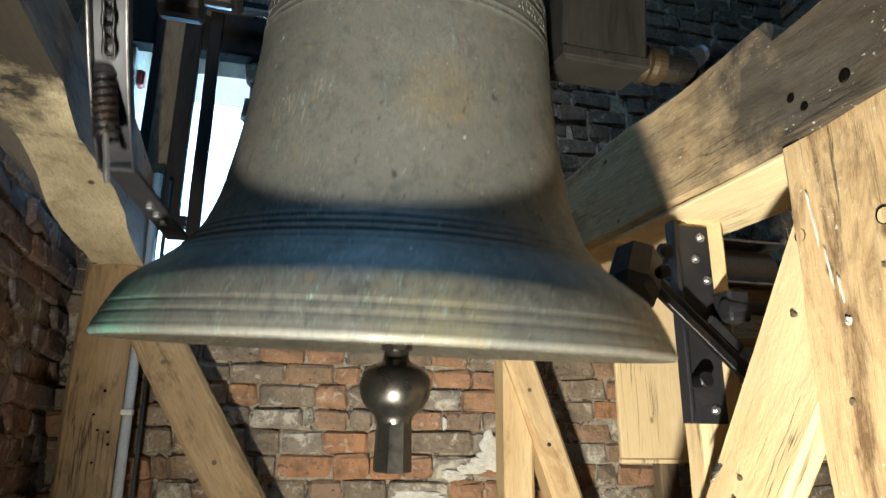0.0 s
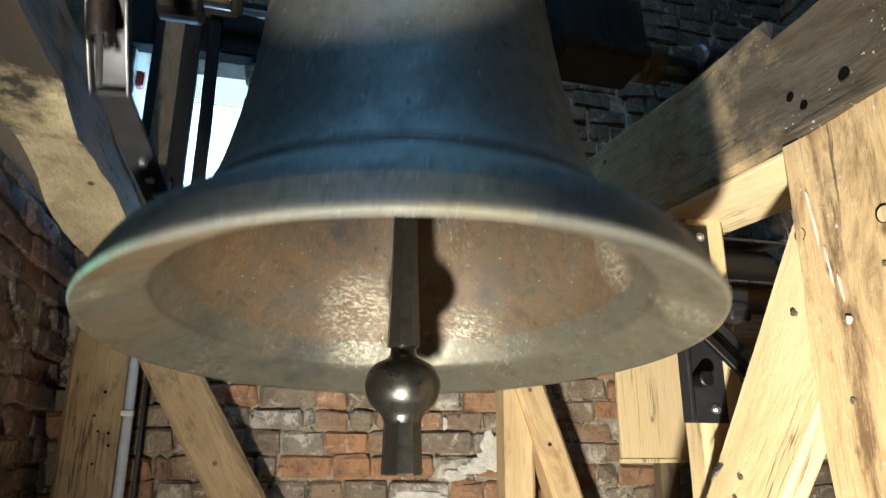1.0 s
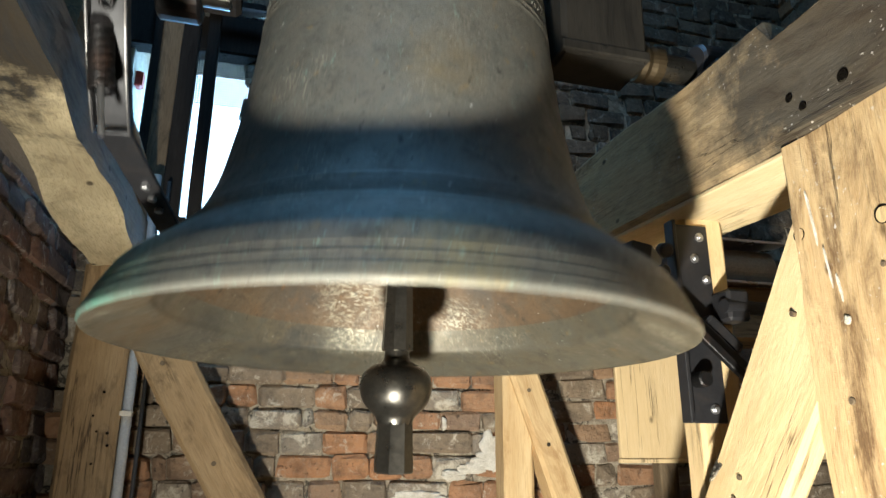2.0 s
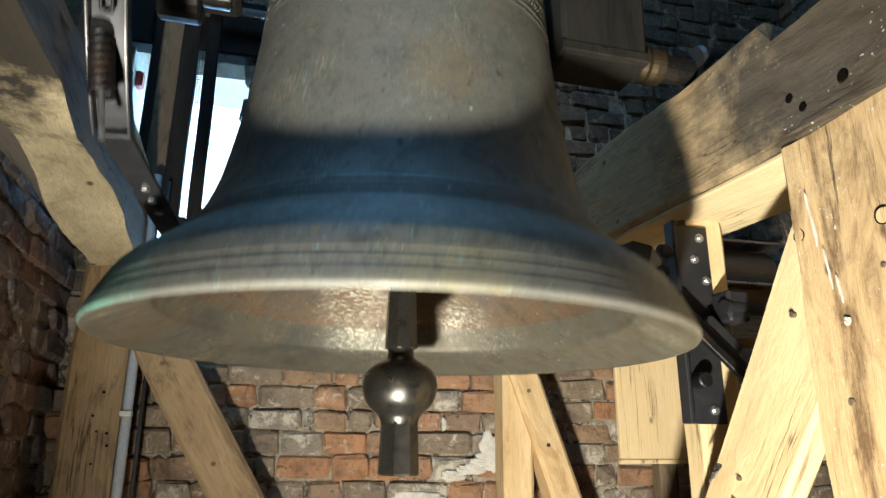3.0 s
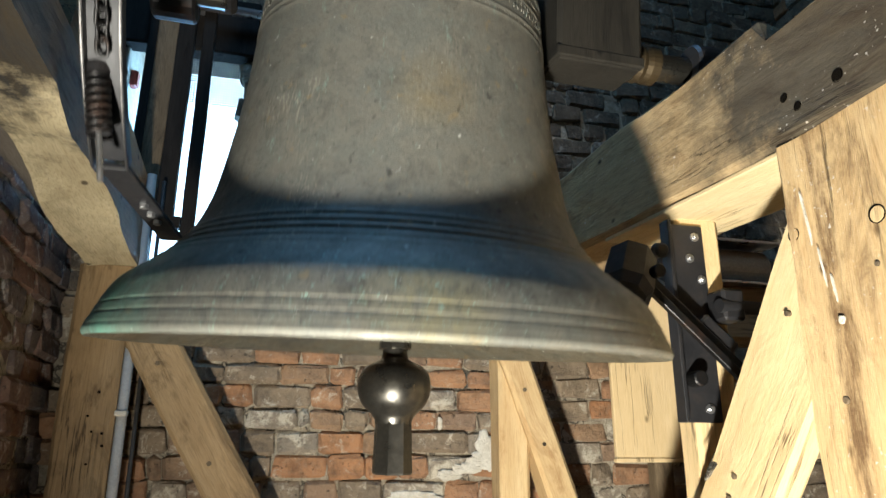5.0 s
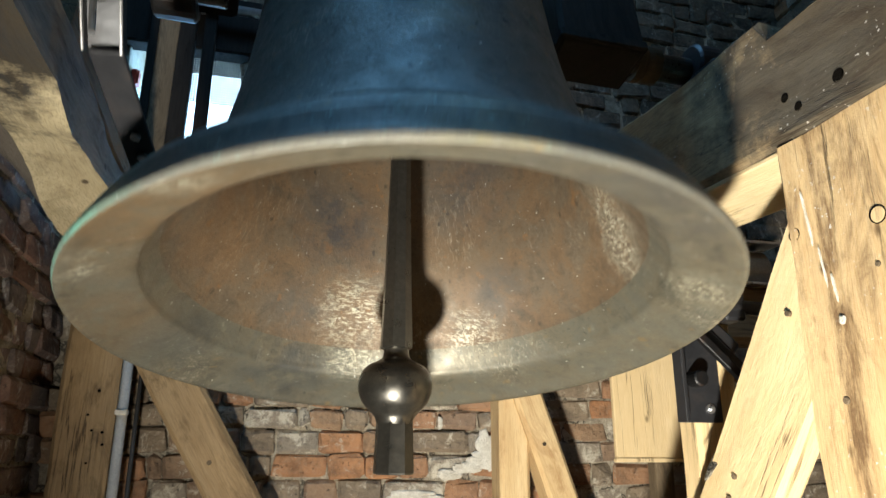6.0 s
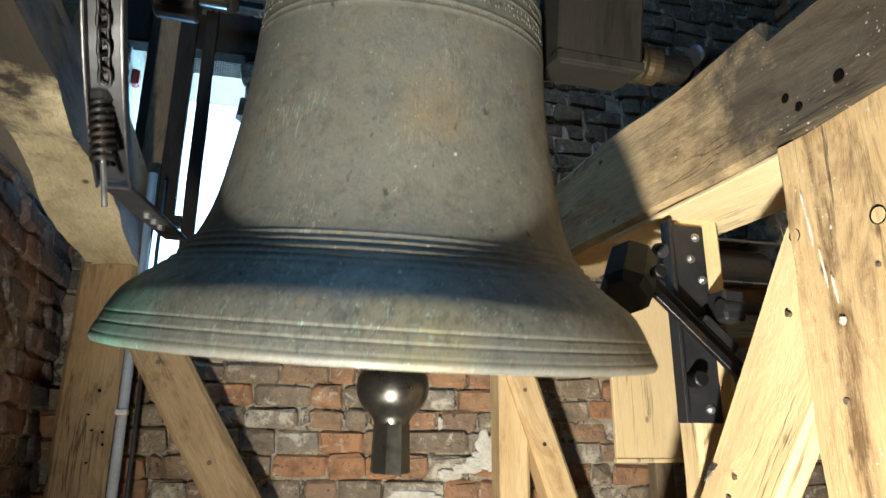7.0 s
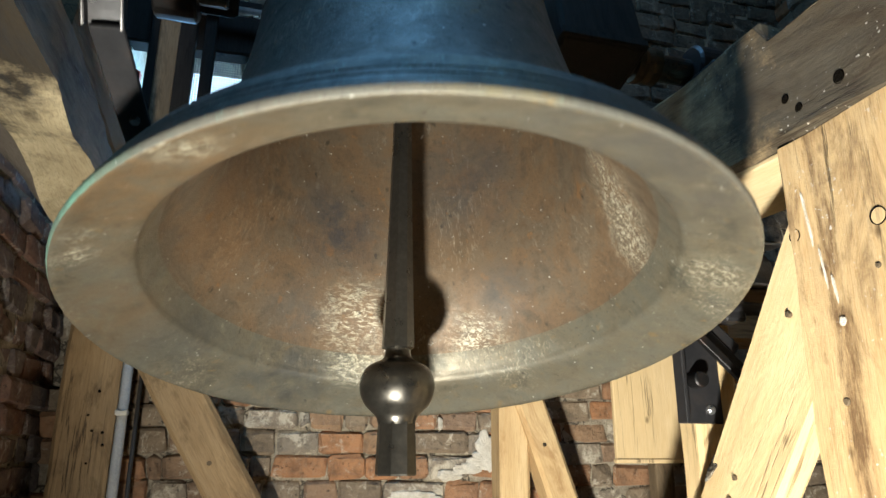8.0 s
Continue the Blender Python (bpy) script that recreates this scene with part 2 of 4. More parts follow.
BRONZE = bronze_mat("patinated bronze", (0.144, 0.145, 0.124), (0.167, 0.158, 0.130), (0.24, 0.37, 0.31), 0.32, 0.56, 0.6, 0.8, 0.3, (),
                    ((-0.60, -0.25, -0.82, 0.26, (0.16, 0.36, 0.28), 0.95), (-0.05, -0.62, -0.80, 0.12, (0.24, 0.21, 0.10), 0.6), (0.0, -0.38, -0.35, 0.10, (0.22, 0.17, 0.09), 0.6)),
                    (-0.745, 0.105))
BRONZE_IN = bronze_mat("brown bronze inside", (0.100, 0.077, 0.051), (0.122, 0.079, 0.044), (0.20, 0.18, 0.14), 0.34, 0.52, 0.7, 0.85, 0.18,
                       ((-0.05, 0.43, -0.66, 0.13), (0.34, -0.23, -0.58, 0.10), (0.41, -0.165, -0.635, 0.10), (0.46, -0.10, -0.69, 0.08), (-0.40, -0.22, -0.66, 0.10), (0.28, 0.42, -0.70, 0.10)),
                       ((-0.125, 0.343, -0.424, 0.16, (0.045, 0.041, 0.04), 0.95), (0.22, 0.25, -0.30, 0.2, (0.055, 0.047, 0.042), 0.9), (-0.375, 0.122, -0.537, 0.20, (0.145, 0.084, 0.040), 0.75),
                        (0.22, 0.33, -0.55, 0.16, (0.125, 0.086, 0.048), 0.6), (0.30, 0.28, -0.62, 0.10, (0.06, 0.056, 0.05), 0.8), (-0.2, 0.40, -0.66, 0.12, (0.065, 0.058, 0.048), 0.8)))
BRONZE_LIP = bronze_mat("worn bronze lip", (0.108, 0.104, 0.080), (0.128, 0.112, 0.078), (0.24, 0.225, 0.18), 0.5, 0.42, 0.7, 0.9, 0.4,
                        ((0.54, -0.23, -0.815, 0.09), (-0.05, 0.49, -0.75, 0.09), (-0.60, -0.13, -0.83, 0.045), (-0.585, -0.20, -0.83, 0.035), (-0.42, -0.45, -0.83, 0.07)),
                        ((-0.48, -0.36, -0.825, 0.34, (0.17, 0.105, 0.05), 0.75), (-0.58, 0.10, -0.83, 0.22, (0.13, 0.09, 0.052), 0.7), (0.26, -0.55, -0.825, 0.34, (0.075, 0.072, 0.064), 0.85),
                         (-0.22, 0.50, -0.80, 0.2, (0.055, 0.055, 0.05), 0.9), (-0.45, 0.30, -0.80, 0.18, (0.06, 0.058, 0.05), 0.8)))


def iron_mat(name, base, rough, metal=0.8, rust=(0.12, 0.05, 0.02), amount=0.4):
    m, tree, bsdf = material(name, rough, metal)
    v = coords(tree)
    a = fac_noise(tree, v, 14, 7, 0.65)
    b = fac_noise(tree, v, 90, 5, 0.6)
    col = mix(tree, ramp(tree, a, [(0.5, 0.0), (0.72, amount)]), base, rust)
    col = mix(tree, ramp(tree, b, [(0.4, 0.3), (0.62, 0.0)]), col, tuple(x * 0.4 for x in base))
    tree.links.new(col, bsdf.inputs["Base Color"])
    tree.links.new(ramp(tree, a, [(0.3, max(0.05, rough - 0.1)), (0.75, min(1, rough + 0.2))]), bsdf.inputs["Roughness"])
    relief(tree, bsdf, [(a, 0.002), (b, 0.0006)], 0.4)
    return m


IRON = iron_mat("forged iron", (0.095, 0.089, 0.076), 0.30, 0.9, (0.055, 0.046, 0.036), 0.5)
BLACK_STEEL = iron_mat("black painted steel", (0.022, 0.022, 0.024), 0.45, 0.2, (0.06, 0.035, 0.02), 0.25)
STEEL = iron_mat("greasy dark steel", (0.034, 0.033, 0.033), 0.42, 0.8)
ZINC = iron_mat("galvanised steel", (0.55, 0.55, 0.55), 0.3, 0.9, (0.35, 0.33, 0.3), 0.2)
WORN = iron_mat("rubbed bare steel", (0.16, 0.155, 0.15), 0.32, 0.9, (0.06, 0.05, 0.045), 0.6)
BRASS = iron_mat("dull brass", (0.075, 0.054, 0.028), 0.5, 0.7, (0.10, 0.065, 0.035), 0.5)
MOTOR = iron_mat("dull grey metal", (0.34, 0.28, 0.20), 0.40, 0.35, (0.2, 0.15, 0.1), 0.4)


def brick_mat(name, tones, dirt=0.75, lime_from=0.54, lime_tone=(0.56, 0.50, 0.39)):
    m, tree, bsdf = material(name, 0.9)
    v = coords(tree)
    info = tree.nodes.new("ShaderNodeObjectInfo")
    geo = tree.nodes.new("ShaderNodeNewGeometry")
    add = tree.nodes.new("ShaderNodeMath")
    add.operation = "ADD"
    tree.links.new(info.outputs["Random"], add.inputs[0])
    tree.links.new(geo.outputs["Random Per Island"], add.inputs[1])
    wrap = tree.nodes.new("ShaderNodeMath")
    wrap.operation = "FRACT"
    tree.links.new(add.outputs[0], wrap.inputs[0])
    tone = ramp(tree, wrap.outputs[0], [(k / max(1, len(tones) - 1), c) for k, c in enumerate(tones)])
    a = fac_noise(tree, v, 11, 7, 0.7)
    b = fac_noise(tree, v, 60, 6, 0.7)
    lime = fac_noise(tree, v, 14, 8, 0.75, 0.5)
    col = mix(tree, ramp(tree, a, [(0.33, dirt), (0.56, 0.0)]), tone, tuple(c * 0.32 for c in tones[-1]))
    col = mix(tree, ramp(tree, b, [(0.48, 0.0), (0.75, 0.4)]), col, (0.36, 0.28, 0.195))
    col = mix(tree, ramp(tree, lime, [(lime_from, 0.0), (lime_from + 0.1, 0.85)]), col, lime_tone)
    pit = fac_noise(tree, v, 38, 4, 0.6)
    col = mix(tree, ramp(tree, pit, [(0.30, 0.8), (0.38, 0.0)]), col, tuple(c * 0.2 for c in tones[-1]))
    tree.links.new(col, bsdf.inputs["Base Color"])
    relief(tree, bsdf, [(a, 0.026), (b, 0.007), (pit, 0.006)], 0.85)
    return m


BRICK_ORANGE = brick_mat("orange brick", ((0.40, 0.19, 0.085), (0.38, 0.205, 0.105), (0.34, 0.18, 0.095)), 0.75, 0.58)
BRICK_BROWN = brick_mat("brown brick", ((0.33, 0.20, 0.11), (0.29, 0.185, 0.11), (0.26, 0.17, 0.11)), 0.7, 0.57)
BRICK_GREY = brick_mat("grey brown brick", ((0.28, 0.21, 0.138), (0.245, 0.182, 0.12), (0.21, 0.16, 0.108)), 0.7, 0.56)
BRICK_LIMED = brick_mat("limewashed brick", ((0.28, 0.225, 0.165), (0.25, 0.21, 0.16)), 0.5, 0.48)
# brick of the upper north wall, its dimmer light painted in as darker tones
BRICK_SHADED = brick_mat("shaded grey brick", ((0.17, 0.135, 0.095), (0.13, 0.102, 0.072), (0.10, 0.08, 0.06)), 0.8, 0.55, (0.36, 0.33, 0.28))
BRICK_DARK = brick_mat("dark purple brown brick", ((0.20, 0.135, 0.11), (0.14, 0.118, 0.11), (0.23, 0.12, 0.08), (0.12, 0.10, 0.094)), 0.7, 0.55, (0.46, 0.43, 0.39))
MIXED = (BRICK_ORANGE, BRICK_BROWN, BRICK_GREY, BRICK_GREY, BRICK_LIMED)


def plain_mat(name, a, b, rough, scale=8, depth=0.008):
    m, tree, bsdf = material(name, rough)
    v = coords(tree)
    n1, n2 = fac_noise(tree, v, scale, 8, 0.7), fac_noise(tree, v, scale * 9, 6, 0.7)
    col = mix(tree, ramp(tree, n2, [(0.35, 0.4), (0.65, 0.0)]), ramp(tree, n1, [(0.35, a), (0.65, b)]), tuple(c * 0.5 for c in a))
    tree.links.new(col, bsdf.inputs["Base Color"])
    relief(tree, bsdf, [(n1, depth), (n2, depth * 0.35)], 0.8)
    return m


def cracked(tree, v, scale, width, gate_from, strength):
    """Thin wandering cracks, present in some stretches only."""
    line = fac_noise(tree, v, scale, 5, 0.6, 0.4)
    line = ramp(tree, line, [(0.5 - width, 0.0), (0.5 - width * 0.4, 1.0), (0.5 + width * 0.4, 1.0), (0.5 + width, 0.0)])
    gate = ramp(tree, fac_noise(tree, v, scale * 0.8, 3, 0.5, 0.2), [(gate_from, 0.0), (gate_from + 0.08, strength)])
    return mix(tree, 1.0, line, gate, "MULTIPLY")


def mortar_mat():
    m, tree, bsdf = material("lime mortar", 0.95)
    v = coords(tree)
    n1, n2 = fac_noise(tree, v, 18, 8, 0.7), fac_noise(tree, v, 150, 6, 0.7)
    col = ramp(tree, n1, [(0.35, (0.34, 0.285, 0.205)), (0.62, (0.62, 0.54, 0.41))])
    col = mix(tree, ramp(tree, n2, [(0.35, 0.5), (0.65, 0.0)]), col, (0.15, 0.12, 0.08))
    crack = cracked(tree, v, 9, 0.03, 0.42, 0.8)
    col = mix(tree, crack, col, (0.03, 0.024, 0.018))
    tree.links.new(col, bsdf.inputs["Base Color"])
    inv = tree.nodes.new("ShaderNodeInvert")
    tree.links.new(crack, inv.inputs[1])
    relief(tree, bsdf, [(n1, 0.035), (n2, 0.012), (inv.outputs[0], 0.012)], 0.8)
    return m


MORTAR = mortar_mat()
HOLE = plain_mat("shadowed bore", (0.006, 0.005, 0.004), (0.010, 0.008, 0.006), 1.0, 20)
next(n for n in HOLE.node_tree.nodes if n.type == "BSDF_PRINCIPLED").inputs["Specular IOR Level"].default_value = 0.0
PLASTER = plain_mat("white lime plaster", (0.50, 0.45, 0.36), (0.74, 0.70, 0.61), 0.95, 22)
FLOORING = wood("floor planks", (0.28, 0.2, 0.12), (0.2, 0.14, 0.08), (0.1, 0.07, 0.04), 0.5)
RUBBER = plain_mat("black rubber", (0.02, 0.02, 0.02), (0.03, 0.03, 0.03), 0.6)
GREY_PIPE = plain_mat("grey conduit", (0.34, 0.34, 0.33), (0.42, 0.42, 0.40), 0.45, 20, 0.001)
RED = plain_mat("red plastic", (0.4, 0.04, 0.03), (0.5, 0.06, 0.04), 0.5)


# ---------------------------------------------------------------- mesh helpers
def mesh_of(bm, name, mat, smooth=False):
    me = bpy.data.meshes.new(name)
    bmesh.ops.recalc_face_normals(bm, faces=bm.faces)
    if smooth:
        for f in bm.faces:
            f.smooth = True
    bm.to_mesh(me)
    bm.free()
    for x in (mat if isinstance(mat, (list, tuple)) else [mat]):
        me.materials.append(x)
    return me


def part(name, bm, mat, parent=None, label="", at=None, smooth=False):
    ob = new(name, mesh_of(bm, name, mat, smooth))
    if parent is not None:
        ob.parent = parent
    if at is not None:
        ob.matrix_basis = at
    return tagged(ob, label)


def thing(name, at, label, category, group="", kind=""):
    e = new(name)
    e.empty_display_size = 0.1
    e.matrix_basis = at
    return tagged(e, label, category, group, kind)


def box_bm(sx, sy, sz, bevel=0.004, bm=None, at=(0, 0, 0), segments=1):
    own = bm or bmesh.new()
    r = bmesh.ops.create_cube(own, size=1.0, matrix=Matrix.Translation(at) @ Matrix.Diagonal((sx, sy, sz, 1)))
    if bevel:
        edges = list({e for v in r["verts"] for e in v.link_edges})
        bmesh.ops.bevel(own, geom=edges, offset=bevel, segments=segments, affect="EDGES", profile=0.5)
    return own


def lathe_bm(profile, n=96, bm=None, m=None, slots=None, closed=False):
    """Turn (radius, height) pairs about z; slots gives a material index for each band."""
    own = bm or bmesh.new()
    m = m or Matrix()
    rings = []
    for r, h in profile:
        if r < 1e-6:
            rings.append([own.verts.new(m @ Vector((0, 0, h)))])
        else:
            rings.append([own.verts.new(m @ Vector((r * math.cos(2 * math.pi * i / n), r * math.sin(2 * math.pi * i / n), h))) for i in range(n)])
    pairs = list(zip(rings, rings[1:])) + ([(rings[-1], rings[0])] if closed else [])
    for k, (a, b) in enumerate(pairs):
        for i in range(n if len(a) + len(b) > 2 else 0):
            j = (i + 1) % n
            vs = [a[0], b[i], b[j]] if len(a) == 1 else [a[i], b[0], a[j]] if len(b) == 1 else [a[i], b[i], b[j], a[j]]
            f = own.faces.new(vs)
            if slots:
                f.material_index = slots[k]
    return own


def rod_bm(a, b, r, n=12, bm=None, r2=None, bevel=0.0):
    a, b = Vector(a), Vector(b)
    length = (b - a).length
    m = Matrix.Translation(a) @ (b - a).to_track_quat("Z", "Y").to_matrix().to_4x4()
    r2 = r if r2 is None else r2
    return lathe_bm([(0, 0), (r - bevel, 0), (r, bevel), (r2, length - bevel), (r2 - bevel, length), (0, length)] if bevel
                    else [(0, 0), (r, 0), (r2, length), (0, length)], n, bm, m)


def timber_bm(w, d, length, rough=0.006, chamfer=0.015, seed=0, wane=0.0, steps=None):
    """A hewn timber along z from 0 to length, w wide in x and d deep in y, with uneven faces and worn edges."""
    bm = bmesh.new()
    steps = steps or max(6, int(length / 0.045))
    per_w, per_d = max(2, int(w / 0.04)), max(2, int(d / 0.04))
    c = chamfer
    ring = []
    for (x0, y0), (x1, y1), k in (((-w / 2 + c, -d / 2), (w / 2 - c, -d / 2), per_w), ((w / 2, -d / 2 + c), (w / 2, d / 2 - c), per_d),
                                  ((w / 2 - c, d / 2), (-w / 2 + c, d / 2), per_w), ((-w / 2, d / 2 - c), (-w / 2, -d / 2 + c), per_d)):
        ring += [(x0 + (x1 - x0) * i / k, y0 + (y1 - y0) * i / k) for i in range(k + 1)]
    rows = []
    for s in range(steps + 1):
        z = length * s / steps
        row = []
        for x, y in ring:
            p = Vector((x * 5 + seed * 7.3, y * 5, z * 1.7))
            push = 1 + wane * max(0.0, noise.noise(p * 0.9 + Vector((3, seed, 1)))) * -1
            q = Vector((x, y, 0)) * push
            q += Vector((noise.noise(p * 1.2), noise.noise(p * 1.2 + Vector((9, 2, 5))), 0)) * rough * 1.6
            q += Vector((noise.noise(p * 5), noise.noise(p * 5 + Vector((4, 7, 1))), 0)) * rough * 0.5
            row.append(bm.verts.new((q.x, q.y, z)))
        rows.append(row)
    n = len(ring)
    for a, b in zip(rows, rows[1:]):
        for i in range(n):
            bm.faces.new((a[i], a[(i + 1) % n], b[(i + 1) % n], b[i]))
    bm.faces.new(rows[0]), bm.faces.new(rows[-1])
    return bm


def along(p0, p1, side):
    """The pose of a timber from p0 to p1 whose local x points to side."""
    z = (Vector(p1) - Vector(p0)).normalized()
    x = Vector(side)
    x = (x - z * x.dot(z)).normalized()
    m = Matrix((x, z.cross(x), z)).transposed().to_4x4()
    m.translation = p0
    return m


def timber(name, p0, p1, w, d, side, mat, label, category="beam", group="", seed=0, rough=0.006, wane=0.0, chamfer=0.015):
    ob = new(name, mesh_of(timber_bm(w, d, (Vector(p1) - Vector(p0)).length, rough, chamfer, seed, wane), name, mat))
    ob.matrix_basis = along(p0, p1, side)
    return tagged(ob, label, category, group)


# ---------------------------------------------------------------- the belfry's shell
X0, X1, Y0, Y1, ZC = -1.12, 2.6, -2.8, 1.5, 5.4
T = 0.45


def slab(name, lo, hi, mat, kind="structure", label="", category="wall"):
    lo, hi = Vector(lo), Vector(hi)
    ob = new(name, mesh_of(box_bm(*(hi - lo), 0), name, mat))
    ob.matrix_basis = Matrix.Translation((lo + hi) / 2)
    return tagged(ob, label, category, kind=kind)


def wall_bm(boxes):
    bm = bmesh.new()
    for lo, hi in boxes:
        lo, hi = Vector(lo), Vector(hi)
        box_bm(*(hi - lo), 0, bm, (lo + hi) / 2)
    return bm


WIN = (-1.03, -0.47, 2.22, 3.46)      # the sound opening in the north wall: x, x, z, z
slab("floor", (X0 - T, Y0 - T, -0.1), (X1 + T, Y1 + T, 0), FLOORING, label="worn wooden plank floor of the belfry", category="floor")
FILL_GAP = (-0.95, 0.45, -1.05, 0.35)      # unseen gap added in the ceiling for the blue fill: x, x, y, y
bm = wall_bm([((X0 - T, Y0 - T, ZC), (X1 + T, FILL_GAP[2], ZC + 0.12)), ((X0 - T, FILL_GAP[3], ZC), (X1 + T, Y1 + T, ZC + 0.12)),
              ((X0 - T, FILL_GAP[2], ZC), (FILL_GAP[0], FILL_GAP[3], ZC + 0.12)), ((FILL_GAP[1], FILL_GAP[2], ZC), (X1 + T, FILL_GAP[3], ZC + 0.12))])
tagged(part("ceiling", bm, OAK_DARK), "dark boarded ceiling of the belfry with an added gap for fill light", "ceiling", kind="structure")
bm = wall_bm([((X0 - T, Y1, 0), (X1 + T, Y1 + T, WIN[2])), ((X0 - T, Y1, WIN[3]), (X1 + T, Y1 + T, ZC)),
              ((X0 - T, Y1, WIN[2]), (WIN[0], Y1 + T, WIN[3])), ((WIN[1], Y1, WIN[2]), (X1 + T, Y1 + T, WIN[3]))])
wall_north = tagged(part("wall_north", bm, MORTAR), "old red brick wall with crumbling lime mortar", "wall", kind="structure")
wall_south = slab("wall_south", (X0 - T, Y0 - T, 0), (X1 + T, Y0, ZC), MORTAR, label="old brick wall closing the belfry")
wall_west = slab("wall_west", (X0 - T, Y0, 0), (X0, Y1, ZC), MORTAR, label="dark brick side wall with deep joints")
wall_east = slab("wall_east", (X1, Y0, 0), (X1 + T, Y1, ZC), MORTAR, label="dark brick side wall of the belfry")


def stone_mesh(name, lx, lz, depth, mat, rnd, jitter=0.008, bevel=0.013):
    """One uneven brick, its face towards -y."""
    bm = box_bm(lx, depth, lz, bevel)
    for v in bm.verts:
        v.co += Vector((rnd.uniform(-1, 1), rnd.uniform(-1, 1) * 0.9, rnd.uniform(-1, 1))) * jitter
    return mesh_of(bm, name, mat)


def lay_bricks(wall, origin, along_u, length, z0, z1, near, skip, seed, choose, pitch=0.096, proud=0.0):
    """Bricks on a wall's face: those of the stretch near(u, z) are parts of their own, the rest one joined part."""
    rnd = random.Random(seed)
    u = Vector(along_u)
    out = Vector((u.y, -u.x, 0))
    turn = Matrix((u, -out, Vector((0, 0, 1)))).transposed().to_4x4()
    kinds = {}
    verts, faces, slots = [], [], []
    mats = (BRICK_ORANGE, BRICK_BROWN, BRICK_GREY, BRICK_LIMED, BRICK_SHADED, BRICK_DARK)
    z, course = z0, 0
    while z < z1:
        x = rnd.uniform(-0.2, 0.0)
        header = course % 2 == 1
        while x < length:
            k = rnd.choice((0.225, 0.225, 0.225, 0.16, 0.105)) if not header else rnd.choice((0.105, 0.105, 0.225, 0.16))
            cx = x + k / 2
            if not skip(cx, z) and cx > 0:
                p = Vector(origin) + u * cx + Vector((0, 0, z + pitch / 2 + rnd.uniform(-0.004, 0.004))) - out * (0.026 + rnd.uniform(-0.016, 0.014) - proud)
                m = Matrix.Translation(p) @ turn @ pose(0, 0, 0, rnd.uniform(-2, 2), rnd.uniform(-1.3, 1.3), rnd.uniform(-2.5, 2.5))
                mat = choose(cx, z, rnd)
                if (k, mat) not in kinds:
                    kinds[k, mat] = [stone_mesh("brick", k, pitch - 0.004, 0.08, mat, rnd) for _ in range(7)]
                me = rnd.choice(kinds[k, mat])
                if near(cx, z):
                    ob = new("brick", me)
                    ob.parent = wall
                    ob.matrix_parent_inverse = wall.matrix_basis.inverted()
                    ob.matrix_basis = m
                else:
                    base = len(verts)
                    verts += [m @ v.co for v in me.vertices]
                    faces += [[base + i for i in f.vertices] for f in me.polygons]
                    slots += [mats.index(mat)] * len(me.polygons)
            x += k + 0.005 + rnd.uniform(-0.003, 0.008)
            if rnd.random() < 0.015:
                x += 0.09
            header = header if rnd.random() < 0.5 else not header
        z += pitch
        course += 1
    me = bpy.data.meshes.new("brickwork")
    me.from_pydata(verts, [], faces)
    for mat in mats:
        me.materials.append(mat)
    me.polygons.foreach_set("material_index", slots)
    ob = new("brickwork", me)
    ob.parent = wall
    ob.matrix_parent_inverse = wall.matrix_basis.inverted()
    tagged(ob, kind="stuff")


def skin_x(ob, y, z):
    """How far towards -x the face of a timber lies at (y, z)."""
    near = sorted(((ob.matrix_basis @ v.co) for v in ob.data.vertices), key=lambda p: (p.y - y) ** 2 + (p.z - z) ** 2 + (0.4 * (p.x - 0.7)) ** 2)[:4]
    return sum(p.x for p in near) / 4


def attach(ob, parent):
    ob.parent = parent
    ob.matrix_parent_inverse = parent.matrix_basis.inverted()
    return ob


# ---------------------------------------------------------------- the sound opening with its bars and netting
def blob_bm(w, h, depth, seed, n=80):
    """A ragged, slightly domed patch in the x-z plane, its face towards -y."""
    bm = bmesh.new()
    rings = []
    for k, (s, d) in enumerate(((0.3, 1.0), (0.55, 1.0), (0.78, 0.92), (0.94, 0.7), (1.0, 0.0))):
        row = []
        for i in range(n):
            a = 2 * math.pi * i / n
            r = 1 + 0.40 * noise.noise(Vector((math.cos(a) * 1.6, math.sin(a) * 1.6, seed))) + 0.13 * noise.noise(Vector((math.cos(a) * 4, math.sin(a) * 4, seed))) + 0.04 * noise.noise(Vector((math.cos(a) * 14, math.sin(a) * 14, seed)))
            row.append(bm.verts.new((math.cos(a) * w * r * s, -depth * d * (0.8 + 0.3 * noise.noise(Vector((a * 3, s * 4, seed)))), math.sin(a) * h * r * s)))
        rings.append(row)
    top = bm.verts.new((0, -depth, 0))
    for i in range(n):
        j = (i + 1) % n
        bm.faces.new((top, rings[0][i], rings[0][j]))
        for a, b in zip(rings, rings[1:]):
            bm.faces.new((a[i], b[i], b[j], a[j]))
    return bm


for x, z, w, h, seed in ((0.66, 1.475, 0.075, 0.042, 1.0), (0.665, 1.54, 0.038, 0.065, 2.3), (0.34, 1.325, 0.13, 0.028, 5.1), (0.50, 1.415, 0.06, 0.022, 8.2), (0.575, 1.443, 0.07, 0.028, 3.7), (0.70, 1.48, 0.045, 0.05, 6.4), (0.46, 1.63, 0.012, 0.03, 7.7)):
    attach(part("plaster_patch", blob_bm(w, h, 0.012, seed), PLASTER, None, "ragged patch of white lime", Matrix.Translation((x, Y1 - 0.031, z)), True), wall_north)
